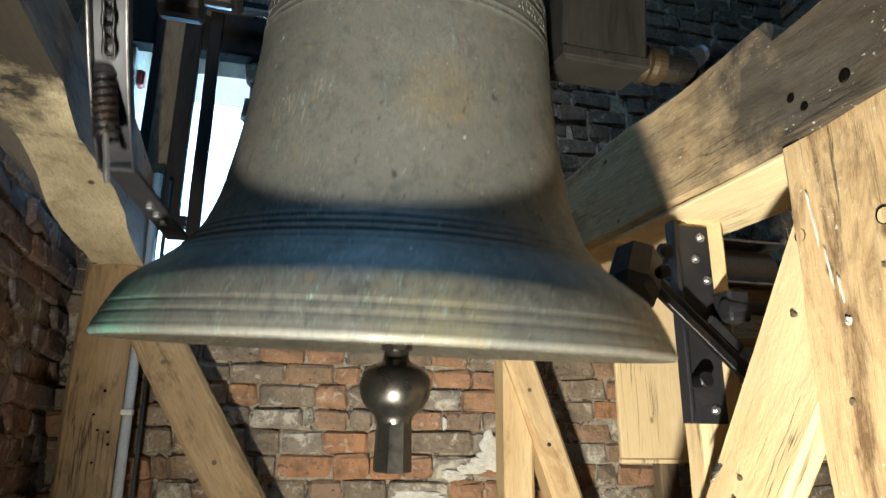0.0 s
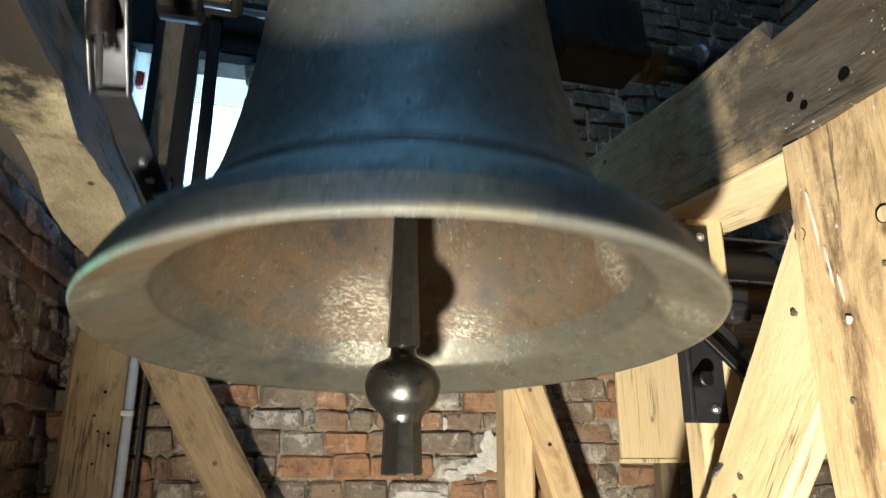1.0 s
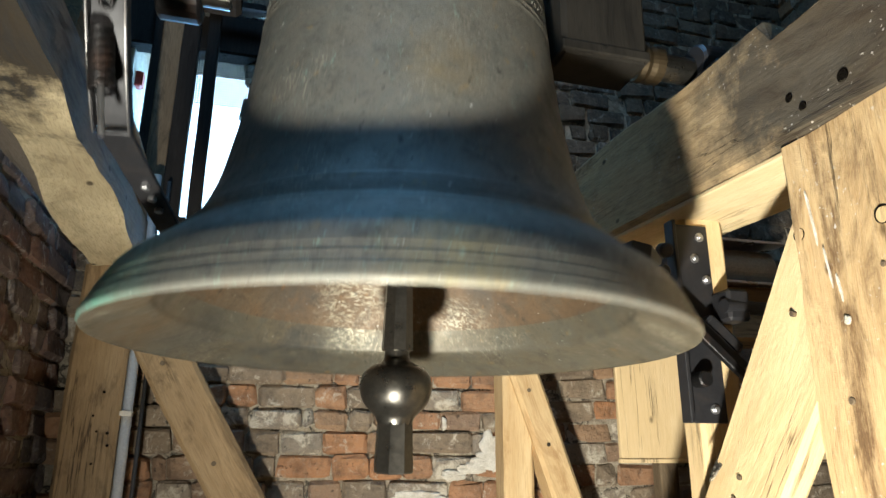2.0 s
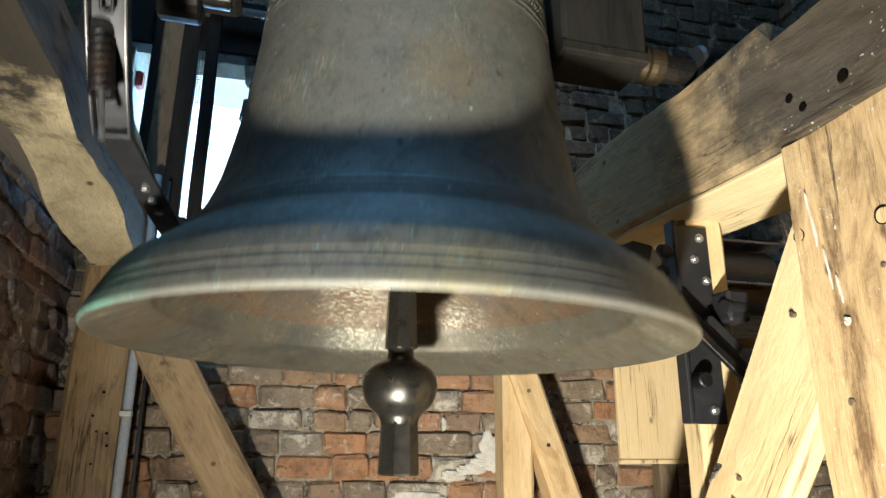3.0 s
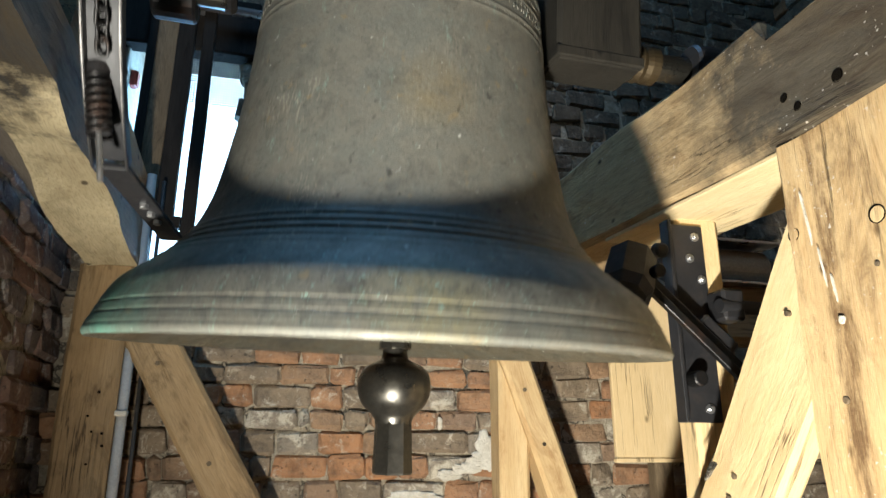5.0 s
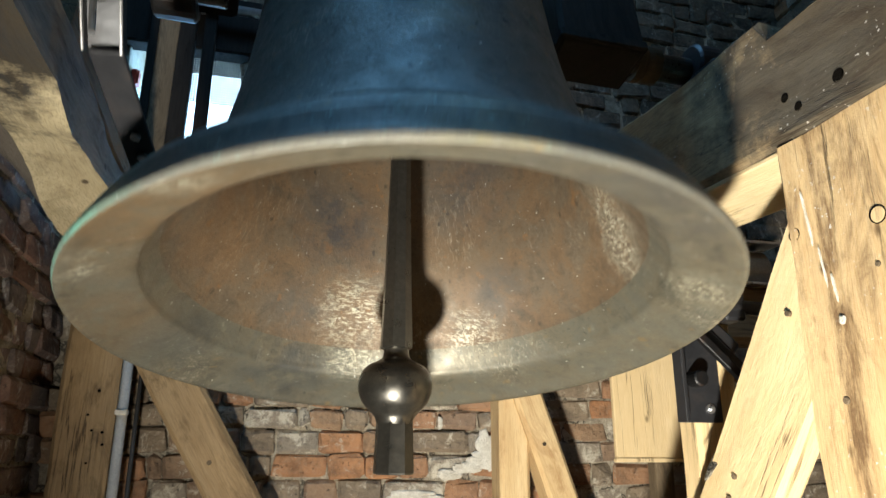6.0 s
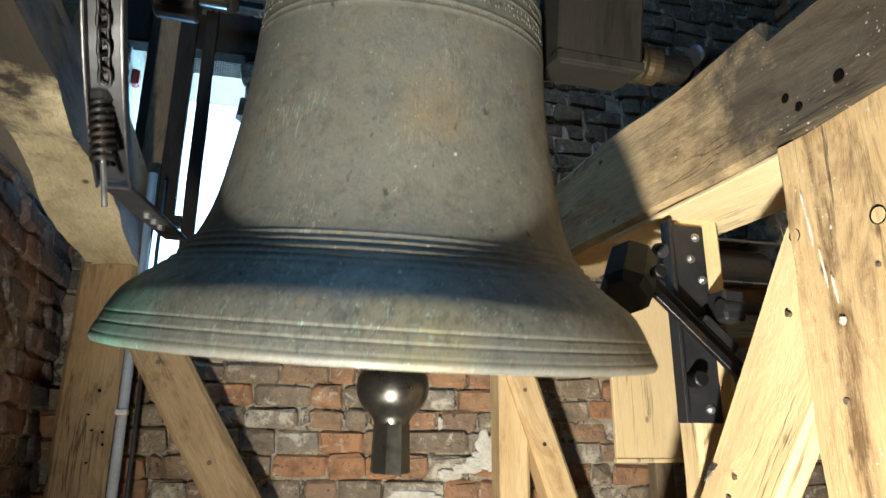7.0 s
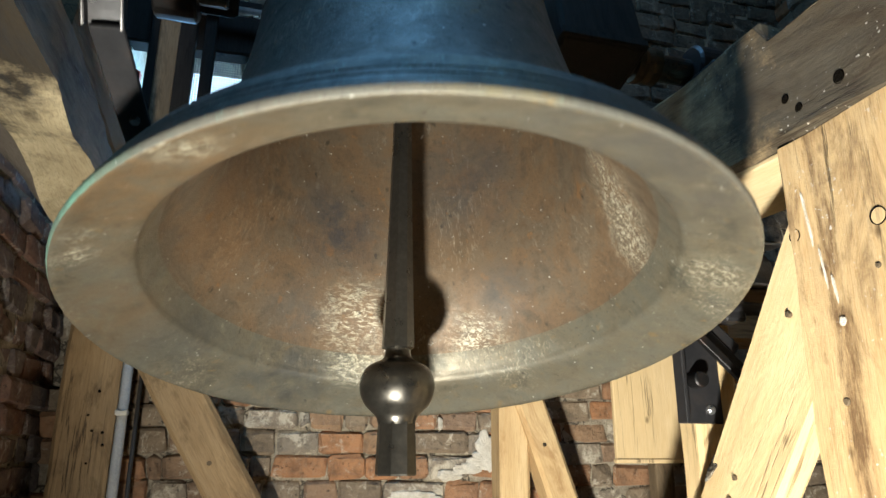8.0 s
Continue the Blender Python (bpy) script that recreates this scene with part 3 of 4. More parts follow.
attach(part("jamb", box_bm(0.02, T - 0.02, WIN[3] - WIN[2], 0.004, None, (WIN[0] + 0.012, Y1 + T / 2, (WIN[2] + WIN[3]) / 2)), PLASTER, None, "whitewashed side of the opening"), wall_north)
attach(part("jamb", box_bm(0.02, T - 0.02, WIN[3] - WIN[2], 0.004, None, (WIN[1] - 0.012, Y1 + T / 2, (WIN[2] + WIN[3]) / 2)), PLASTER, None, "whitewashed side of the opening"), wall_north)

box = thing("junction_box", Matrix(), "small red box fixed to the whitewashed side of the opening", "box")
part("case", box_bm(0.03, 0.05, 0.08, 0.006, None, (WIN[0] + 0.035, Y1 + 0.10, 3.19)), RED, box)
part("lid", box_bm(0.006, 0.042, 0.07, 0.002, None, (WIN[0] + 0.053, Y1 + 0.10, 3.19)), RED, box)
window = thing("window_1", Matrix.Translation((0, 0, 0)), "open sound window with upright bars and bird netting", "window", kind="structure")
for i in range(3):
    part("bar", box_bm(0.014, 0.014, 0.24, 0.002, None, (-0.935 + i * 0.055, Y1 + 0.05, 2.34)), BLACK_STEEL, window)
part("rail", box_bm(0.33, 0.05, 0.035, 0.004, None, (WIN[0] + 0.165, Y1 + 0.035, 2.475)), BLACK_STEEL, window, "dark cross rail")
bm = bmesh.new()
for i in range(26):
    x = -0.77 + i * 0.0115
    box_bm(0.0042, 0.003, 0.25, 0, bm, (x, Y1 + 0.09, 3.225))
for i in range(20):
    box_bm(0.30, 0.003, 0.0042, 0, bm, (-0.625, Y1 + 0.0925, 3.105 + i * 0.0125))
tagged(part("netting", bm, BLACK_STEEL, window, "fine wire bird netting"), kind="stuff")
part("lintel", box_bm(0.62, 0.10, 0.30, 0.01, None, ((WIN[0] + WIN[1]) / 2, Y1 + 0.0, 3.455)), BLACK_WOOD, window, "old blackened oak lintel")

# bright sky outside the opening
backdrop_mat, bt, bb = material("overcast sky glow", 1.0)
bb.inputs["Base Color"].default_value = (0, 0, 0, 1)
bb.inputs["Emission Color"].default_value = (0.5, 0.76, 1.0, 1)
bb.inputs["Emission Strength"].default_value = 5.0
tagged(part("backdrop", box_bm(10, 0.02, 8, 0, None, (-0.3, 4.2, 4.5)), backdrop_mat), "bright bluish white sky", "sky", kind="structure")

# uprights before the opening
timber("wooden_upright", (-0.834, 1.42, 2.46), (-0.834, 1.42, ZC), 0.085, 0.06, (1, 0, 0), OAK_DARK, "dark brown wooden upright before the window", "post", "", 21, 0.002, 0, 0.006)
timber("wooden_upright", (-0.760, 1.42, 2.46), (-0.760, 1.42, ZC), 0.080, 0.05, (1, 0, 0), BLACK_WOOD, "black narrow wooden upright before the window", "post", "", 22, 0.002, 0, 0.005)
# no third upright: a black strip painted as the brown one's shaded left face
timber("wooden_upright", (-0.897, 1.43, 2.46), (-0.897, 1.43, ZC), 0.046, 0.05, (1, 0, 0), BLACK_WOOD, "black strip standing for the shaded left face of the brown upright", "post", "", 24, 0.002, 0, 0.005)
timber("wooden_upright", (-0.660, 1.42, 2.30), (-0.662, 1.42, ZC), 0.056, 0.04, (1, 0, 0), BLACK_WOOD, "slim black wooden upright across the bright window", "post", "", 25, 0.002, 0, 0.005)
timber("wooden_rail", (X0, 1.425, 2.44), (-0.69, 1.425, 2.44), 0.05, 0.05, (0, 1, 0), BLACK_WOOD, "dark rail across the foot of the uprights", "rail", "", 23, 0.002, 0, 0.005)
pipe = thing("conduit_pipe", Matrix(), "shiny galvanised pipe fixed high on the wall", "pipe")
part("tube", rod_bm((-0.76, 1.38, 3.495), (0.3, 1.38, 3.47), 0.022, 20), ZINC, pipe, smooth=True)
for x in (-0.70, 0.2):
    part("clamp", box_bm(0.03, 0.14, 0.012, 0.002, None, (x, 1.44, 3.495 - 0.024 * (x + 0.76))), ZINC, pipe)

# ---------------------------------------------------------------- conduit beside the brown post
conduit = thing("cable_conduit", Matrix(), "grey metal cable conduit running up beside the oak post", "conduit")
part("tube", rod_bm((-0.785, 1.30, 0.0), (-0.803, 1.30, 2.6), 0.019, 16), GREY_PIPE, conduit, smooth=True)
part("tube", rod_bm((-0.745, 1.36, 0.0), (-0.763, 1.36, 2.6), 0.008, 12), RUBBER, conduit, "black cable", smooth=True)
part("clip", box_bm(0.042, 0.04, 0.02, 0.003, None, (-0.797, 1.292, 1.644)), PLASTER, conduit, "white plastic clip")

# ---------------------------------------------------------------- boxes, ledge and drive behind the frame
board = thing("notice_board", Matrix(), "pale pine panel standing before the brick wall", "board")
part("face", box_bm(0.30, 0.022, 0.68, 0.004, None, (1.195, 1.00, 1.825)), BOARD, board)
part("edge_strip", box_bm(0.31, 0.03, 0.018, 0.004, None, (1.195, 0.997, 1.480)), BOARD, board)
part("batten", box_bm(0.08, 0.06, 2.16, 0.004, None, (1.26, 1.042, 1.08)), OAK_DARK, board, "dark batten behind the panel")
board = thing("notice_board", Matrix(), "low pale pine panel before the brick wall", "board")
part("face", box_bm(0.66, 0.022, 0.25, 0.004, None, (1.70, 1.00, 1.61)), BOARD, board)
part("batten", box_bm(0.08, 0.06, 1.72, 0.004, None, (1.62, 1.042, 0.86)), OAK_DARK, board, "dark batten behind the panel")
timber("ledger_beam", (1.36, 1.05, 2.08), (2.60, 1.05, 2.08), 0.24, 0.20, (0, 0, 1), OAK_BROWN, "brown oak beam carrying the ringing motor", "beam", "", 31, 0.004)
motor = thing("ringing_motor", Matrix(), "dull metal ringing motor on a dark beam", "motor")
part("drum", lathe_bm([(0, 0), (0.07, 0), (0.085, 0.02), (0.085, 0.30), (0.07, 0.32), (0, 0.32)], 32, None, pose(1.52, 1.02, 2.292, 0, 90, 0)), MOTOR, motor, smooth=False)
part("flange", box_bm(0.42, 0.22, 0.014, 0.003, None, (1.66, 1.02, 2.392)), ZINC, motor, "bright steel flange")
part("flange", box_bm(0.42, 0.22, 0.012, 0.003, None, (1.66, 1.02, 2.206)), ZINC, motor, "bright steel flange")

# ---------------------------------------------------------------- clock hammer on its plate
hammer = thing("strike_hammer", Matrix(), "black steel clock hammer bolted to the oak post", "hammer")
plate = part("mounting_plate", box_bm(0.135, 0.012, 0.575, 0.003, None, (0.888, 0.198, 1.872)), BLACK_STEEL, hammer, "black steel mounting plate")
part("flange", box_bm(0.012, 0.045, 0.575, 0.002, None, (0.822, 0.178, 1.872)), BLACK_STEEL, plate)
for x, z in ((0.925, 2.122), (0.902, 2.055), (0.934, 1.992), (0.916, 1.622)):
    part("bolt", rod_bm((x, 0.194, z), (x, 0.180, z), 0.0085, 6, None, None, 0.002), ZINC, plate, "bright bolt head")
    part("washer", rod_bm((x, 0.193, z), (x, 0.188, z), 0.0135, 16), ZINC, plate)
head = part("hammer_head", lathe_bm([(0, -0.105), (0.050, -0.105), (0.070, -0.085), (0.073, 0.060), (0.056, 0.09), (0, 0.09)], 8, None,
                                    along((0.655, 0.12, 1.962), (0.60, 0.06, 1.872), (0, 1, 0))), BLACK_STEEL, hammer, "faceted black hammer head")
part("pin", rod_bm((0.69, 0.045, 1.96), (0.69, 0.015, 1.96), 0.018, 16, None, None, 0.003), STEEL, head)
arm = along((0.70, 0.13, 1.965), (0.965, 0.13, 1.72), (0, 1, 0))
part("arm", box_bm(0.012, 0.03, 0.37, 0.002, None, (0, 0.018, 0.18)), BLACK_STEEL, hammer, at=arm)
part("arm", box_bm(0.02, 0.022, 0.40, 0.002, None, (-0.03, -0.02, 0.20)), STEEL, hammer, "greasy steel arm", at=arm)
part("stop_block", box_bm(0.05, 0.045, 0.13, 0.008, None, (0.03, 0.055, 0.27)), BLACK_STEEL, hammer, at=arm)
part("bracket", box_bm(0.07, 0.08, 0.09, 0.008, None, (0.975, 0.15, 1.905)), BLACK_STEEL, hammer, "black pivot bracket")
part("pivot", rod_bm((0.93, 0.12, 1.90), (1.15, 0.14, 1.90), 0.02, 16), BLACK_STEEL, hammer)
part("stub", rod_bm((0.865, 0.19, 1.70), (0.865, 0.14, 1.70), 0.022, 16, None, None, 0.004), STEEL, hammer, "turned steel stub")
part("buffer", rod_bm((0.79, 0.185, 2.07), (0.79, 0.15, 2.06), 0.022, 16, None, None, 0.006), RUBBER, hammer, "black rubber buffer")
# ---------------------------------------------------------------- timber bell frame
bm = timber_bm(0.32, 0.345, 3.682, 0.008, 0.02, 1, 0.06)
for v in bm.verts:
    # the top of the near end is cut down to a notch
    y, top = v.co.z - 2.2, -(2.43 - (2.336 + (v.co.z - 2.2 + 0.345) * 0.057))
    if y < -0.315 + 0.02 * noise.noise(v.co * 9):
        v.co.y = max(v.co.y, top + 0.006 * noise.noise(v.co * 14))
east_beam = tagged(part("bell_frame_beam", bm, OAK_TAN, None, "massive weathered oak beam carrying the bell's bearing",
                        along((0.96, -2.2, 2.2303), (0.96, 1.48, 2.440), (1, 0, 0))), category="beam", group="bell frame")
for y, z, r in ((-0.515, 2.238, 0.012), (-0.405, 2.226, 0.009), (-0.37, 2.265, 0.009)):
    x = skin_x(east_beam, y, z)
    attach(part("bolt_hole", lathe_bm([(0, 0), (r, 0), (r, 0.002), (r * 1.25, 0.001)], 20, None, pose(x - 0.003, y, z, 0, 90, 0)), HOLE, None, "dark drilled hole"), east_beam)


def hewn_beam(ys, faces):
    """A strip of hewn faces along y: faces is a list of (x, z) functions of y, the corners of the section in turn."""
    bm = bmesh.new()
    rows = []
    for y in ys:
        row = []
        corners = [Vector((fx(y), y, fz(y))) for fx, fz in faces]
        for a, b in zip(corners, corners[1:]):
            for k in range(6):
                q = a.lerp(b, k / 6)
                row.append(q + 0.010 * noise.noise_vector(q * 5) + 0.004 * noise.noise_vector(q * 17))
        row.append(corners[-1] + 0.010 * noise.noise_vector(corners[-1] * 5) + 0.004 * noise.noise_vector(corners[-1] * 17))
        rows.append([bm.verts.new(q) for q in row])
    for a, b in zip(rows, rows[1:]):
        for k in range(len(a) - 1):
            bm.faces.new((a[k], a[k + 1], b[k + 1], b[k]))
    return bm


def course(*pairs):
    ys, vs = [p[0] for p in pairs], [p[1] for p in pairs]
    return lambda y: float(np.interp(y, ys, vs))


BEAM_YS = [-2.8 + 4.29 * i / 130 for i in range(131)]
arris = (course((-2.8, -0.785), (0.9, -0.800), (1.49, -0.815)), course((-2.8, 2.33), (0.05, 2.305), (0.21, 2.262), (0.62, 2.280), (1.1, 2.205), (1.49, 2.20)))
outer = (course((-2.8, -0.96), (1.49, -0.985)), course((-2.8, 2.31), (0.3, 2.285), (0.52, 2.262), (0.63, 2.216), (1.0, 2.19), (1.49, 2.195)))
top_in = (course((-2.8, -0.79), (1.49, -0.81)), course((-2.8, 2.495), (0.2, 2.487), (0.6, 2.41), (1.49, 2.38)))
top_out = (course((-2.8, -1.05), (1.49, -1.05)), course((-2.8, 2.495), (0.2, 2.487), (0.6, 2.41), (1.49, 2.38)))
foot_out = (course((-2.8, -1.05), (1.49, -1.05)), course((-2.8, 2.36), (1.49, 2.28)))
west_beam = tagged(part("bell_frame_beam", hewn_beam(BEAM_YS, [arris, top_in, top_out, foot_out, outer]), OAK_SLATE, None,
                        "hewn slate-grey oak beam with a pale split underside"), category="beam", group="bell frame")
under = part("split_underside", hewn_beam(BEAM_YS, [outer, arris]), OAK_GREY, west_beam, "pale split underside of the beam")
# the grain of the timber runs along the beam
for ob in (west_beam, under):
    ob.data.transform(pose(0, 0, 2.8, 90))
    ob.data.update()
west_beam.matrix_basis = pose(0, 0, 2.8, 90).inverted()
timber("packing_timber", (-0.880, 0.16, 2.585), (-0.880, 1.40, 2.50), 0.12, 0.20, (1, 0, 0), OAK_BROWN, "brown oak packing timber lying on the hewn beam", "beam", "bell frame", 18, 0.006)
attach(part("planed_underside", timber_bm(0.30, 0.014, 0.86, 0.002, 0.003, 14), OAK_PLANED, None, "pale freshly planed underside",
            along((0.965, -0.33, 2.158), (0.965, 0.52, 2.208), (1, 0, 0))), east_beam)
near_post = timber("frame_post", (0.96, -0.49, 0), (0.96, -0.49, 2.165), 0.32, 0.375, (1, 0, 0), OAK_STAINED,
       "thick pale oak post with stains and cracks", "post", "bell frame", 3)
timber("frame_post", (0.95, 0.255, 0), (0.95, 0.255, 2.20), 0.145, 0.10, (1, 0, 0), OAK_FRESH,
       "pale oak post behind the black steel plate", "post", "bell frame", 4, 0.003)
timber("frame_post", (0.69, 1.22, 0), (0.69, 1.22, 2.172), 0.125, 0.14, (1, 0, 0), OAK,
       "slim pale oak post before the brick wall", "post", "bell frame", 5, 0.003)
west_post = timber("frame_post", (-0.913, 1.36, 0), (-0.913, 1.36, 2.20), 0.198, 0.19, (1, 0, 0), OAK_BROWN,
       "cracked brown oak post under the hewn beam", "post", "bell frame", 6, 0.004)
for x, z, r in ((-0.877, 1.718, 0.005), (-0.903, 1.633, 0.004), (-0.884, 1.578, 0.004), (-0.848, 1.572, 0.005), (-0.842, 1.529, 0.005), (-0.887, 1.466, 0.004)):
    attach(part("nail_hole", rod_bm((x, 1.27, z), (x, 1.2605, z), r, 10), HOLE, None, "dark nail hole"), west_post)
near_brace = timber("brace", (0.865, -0.42, 1.985), (0.865, 1.0, 0.08), 0.07, 0.248, (1, 0, 0), OAK_FRESH,
       "pale diagonal oak brace of the bell frame", "brace", "bell frame", 7, 0.004)
slim_brace = timber("brace", (0.66, 1.18, 1.97), (1.22, 1.18, 0.35), 0.125, 0.12, (1, 0, 0), OAK,
       "slanting pale oak brace beside a post", "brace", "bell frame", 8, 0.003)
west_brace = timber("brace", (-0.852, 1.33, 2.137), (0.247, 1.33, 0.291), 0.181, 0.12, (1, 0, 0), OAK_BROWN,
       "slanting brown oak brace before the brick wall", "brace", "bell frame", 9, 0.004)

for y, z, r in ((-0.329, 1.956, 0.014), (-0.539, 1.931, 0.0165), (-0.40, 1.60, 0.008), (-0.52, 1.84, 0.006)):
    attach(part("peg", rod_bm((0.81, y, z), (skin_x(near_post, y, z) - 0.003, y, z), r, 16, None, None, 0.002), OAK if r > 0.01 else OAK_DARK, None, "oak peg"), near_post)
    if r > 0.01:
        x = skin_x(near_post, y, z) - 0.003
        attach(part("peg_gap", lathe_bm([(r, 0.0), (r * 1.11, 0.0), (r * 1.11, 0.0018), (r, 0.0018)], 24, None, pose(x, y, z, 0, 90, 0), None, True), HOLE, None, "dark gap round the peg"), near_post)
for brace, spots in ((near_brace, ((0.829, -0.25, 1.80), (0.829, 0.0, 1.45), (0.829, 0.03, 1.40))),):
    for x, y, z in spots:
        attach(part("peg", rod_bm((x + 0.01, y, z), (x - 0.006, y, z), 0.007, 12), OAK_DARK, None, "dark nail head"), brace)
attach(part("bark_scar", blob_bm(0.016, 0.05, 0.004, 4.4), MORTAR, None, "grey scar on the brace", pose(0.829, 0.085, 1.475, -35, 0, -90)), near_brace)
for x, z in ((0.725, 1.75), (0.80, 1.54)):
    attach(part("peg", rod_bm((x, 1.13, z), (x, 1.115, z), 0.008, 12), OAK_DARK, None, "dark nail head"), slim_brace)
for x, z in ((-0.69, 1.83), (-0.47, 1.467)):
    attach(part("peg", rod_bm((x, 1.28, z), (x, 1.266, z), 0.009, 12), OAK_DARK, None, "dark oak peg"), west_brace)
for y, z, h, w in ((-0.372, 1.965, 0.085, 0.003), (-0.422, 1.753, 0.010, 0.008), (-0.415, 1.82, 0.03, 0.003), (-0.395, 1.86, 0.05, 0.002)):
    attach(part("filler", blob_bm(w, h, 0.004, z * 9), PLASTER, None, "white filler in a crack", pose(skin_x(near_post, y, z) - 0.002, y, z, 6, 0, -90)), near_post)

# ---------------------------------------------------------------- the bell, its yoke and its wheel
L, R = 0.849, 0.65
bell = thing("church_bell", Matrix.Translation(PIVOT), "large bronze church bell with green patina, swinging on its yoke", "bell")


OUTER = [(0.650, 0.0), (0.654, 0.008), (0.6525, 0.018), (0.638, 0.050), (0.621, 0.084), (0.599, 0.117), (0.559, 0.149), (0.511, 0.185),
         (0.476, 0.223), (0.449, 0.27), (0.425, 0.335), (0.406, 0.42), (0.391, 0.50), (0.379, 0.58), (0.369, 0.67), (0.361, 0.75),
         (0.355, 0.81), (0.350, 0.86), (0.335, 0.91), (0.30, 0.95), (0.2, 0.975), (0.0, 0.985)]
INNER = [(0.0, 0.935), (0.20, 0.925), (0.27, 0.90), (0.305, 0.84), (0.322, 0.74), (0.335, 0.62), (0.350, 0.50), (0.370, 0.40),
         (0.395, 0.31), (0.430, 0.235), (0.475, 0.165), (0.503, 0.11), (0.522, 0.075), (0.537, 0.054), (0.60, 0.026), (0.642, 0.003)]


def smooth_profile(pts, k=5):
    """Catmull-Rom points through a profile."""
    out = []
    p = [Vector(q) for q in pts]
    p = [p[0] * 2 - p[1]] + p + [p[-1] * 2 - p[-2]]
    for a, b, c, d in zip(p, p[1:], p[2:], p[3:]):
        for i in range(k):
            t = i / k
            out.append(0.5 * (2 * b + (c - a) * t + (2 * a - 5 * b + 4 * c - d) * t * t + (3 * b - a - 3 * c + d) * t ** 3))
    return [(max(0.0, v.x), v.y) for v in out] + [tuple(pts[-1])]


def radius_at(h):
    for (r0, h0), (r1, h1) in zip(OUTER, OUTER[1:]):
        if h0 <= h <= h1:
            return r0 + (r1 - r0) * (h - h0) / max(1e-6, h1 - h0)
    return 0.3


def bell_bm():
    prof = smooth_profile(OUTER, 5)
    rings = [(0.020, -0.0008), (0.041, -0.0017), (0.061, -0.0017), (0.172, 0.003), (0.187, 0.004), (0.203, 0.0055), (0.219, 0.004), (0.234, 0.003),
             (0.735, 0.0015), (0.752, 0.002), (0.805, 0.002), (0.85, 0.003), (0.862, 0.003)]
    heights = sorted({h for _, h in prof} | {h0 + d for h0, _ in rings for d in (-0.006, -0.003, -0.0015, 0.0, 0.0015, 0.003, 0.006)})
    pts = []
    src = sorted(prof, key=lambda q: q[1])
    for h in heights:
        r = np.interp(h, [q[1] for q in src], [q[0] for q in src])
        r += sum(o * max(0.0, 1 - abs(h - h0) / (0.006 if o > 0 else 0.003)) for h0, o in rings)
        pts.append((float(r), h))
    pts[-1] = (0.0, pts[-1][1])
    inn = smooth_profile(INNER, 4)
    slots = [0] * (len(pts) - 1) + [0] + [1 if h > 0.135 else 2 for _, h in inn[:-1]] + [2]
    both = pts + inn
    return lathe_bm(both, 160, None, Matrix.Translation((0, 0, -L)), slots, True)


body = part("bell_body", bell_bm(), [BRONZE, BRONZE_IN, BRONZE_LIP], bell, "bronze bell with ring mouldings and green streaks", smooth=True)

# ornamental frieze of small worn leaves below the shoulder
leaf = random.Random(9)
for h, n, s in ((0.778, 150, 0.0055), (0.792, 130, 0.005), (0.828, 150, 0.006), (0.742, 170, 0.0022)):
    bm = bmesh.new()
    for i in range(n):
        if leaf.random() < 0.15:
            continue
        k = leaf.uniform(0.6, 1.2)
        hh = h + leaf.uniform(-0.003, 0.003)
        m = (Matrix.Rotation(2 * math.pi * (i + leaf.uniform(-0.25, 0.25)) / n, 4, "Z") @ Matrix.Translation((radius_at(hh) + 0.0005, 0, hh - L))
             @ Matrix.Rotation(leaf.uniform(-0.8, 0.8), 4, "X") @ Matrix.Diagonal((0.0011, s * k * 0.7, s * k * 1.3, 1)))
        bmesh.ops.create_icosphere(bm, subdivisions=1, radius=1, matrix=m)
    tagged(part("frieze", bm, BRONZE, body, "cast band of small worn leaves", smooth=True), kind="stuff")

# cranked yoke: two blocks beside the bell and a head above it
yoke = part("yoke", box_bm(1.20, 0.24, 0.26, 0.02, None, (0, 0, 0.45)), BLACK_WOOD, bell, "dark heavy yoke over the bell")
part("yoke_arm", box_bm(0.245, 0.16, 0.42, 0.012, None, (0.503, -0.05, 0.125)), YOKE_WOOD, yoke, "dark yoke arm beside the bell")
part("yoke_arm", box_bm(0.10, 0.12, 0.36, 0.012, None, (-0.47, 0, 0.15)), BLACK_WOOD, yoke, "dark yoke arm beside the wheel")
for s in (-1, 1):
    part("gudgeon", rod_bm((s * (0.58 if s > 0 else 0.44), 0, 0.0), (s * 0.93, 0, 0.0), 0.04, 24, None, None, 0.006), IRON, yoke, "turned iron gudgeon", smooth=False)

part("arm_strap", box_bm(0.251, 0.166, 0.03, 0.004, None, (0.503, -0.05, -0.065)), YOKE_WOOD, yoke, "projecting foot strip of the yoke arm")
part("collar", lathe_bm([(0.04, 0.0), (0.052, 0.004), (0.056, 0.02), (0.050, 0.034), (0.054, 0.05), (0.054, 0.075), (0.04, 0.08)], 28, None, pose(0.66, 0, 0, 0, 90, 0)), BRASS, yoke, "brown brass collar", smooth=False)
# bearings on the frame beams
for s in (-1, 1):
    bearing = thing("bell_bearing", Matrix.Translation((s * 0.88, PIVOT.y, 0)), "dark iron bearing block on the frame beam", "bearing", "bell bearings")
    part("block", box_bm(0.10, 0.24, 0.05, 0.008, None, (0, 0, PIVOT.z - 0.065 if s > 0 else PIVOT.z - 0.068)), BLACK_STEEL, bearing)
    part("cap", rod_bm((-0.04, 0, PIVOT.z), (0.04, 0, PIVOT.z), 0.066, 24, None, None, 0.008), BLACK_STEEL if s > 0 else BRASS, bearing, "dark bearing shell" if s > 0 else "brown brass bearing shell")

# drive wheel
WX, WR = -0.57, 0.69


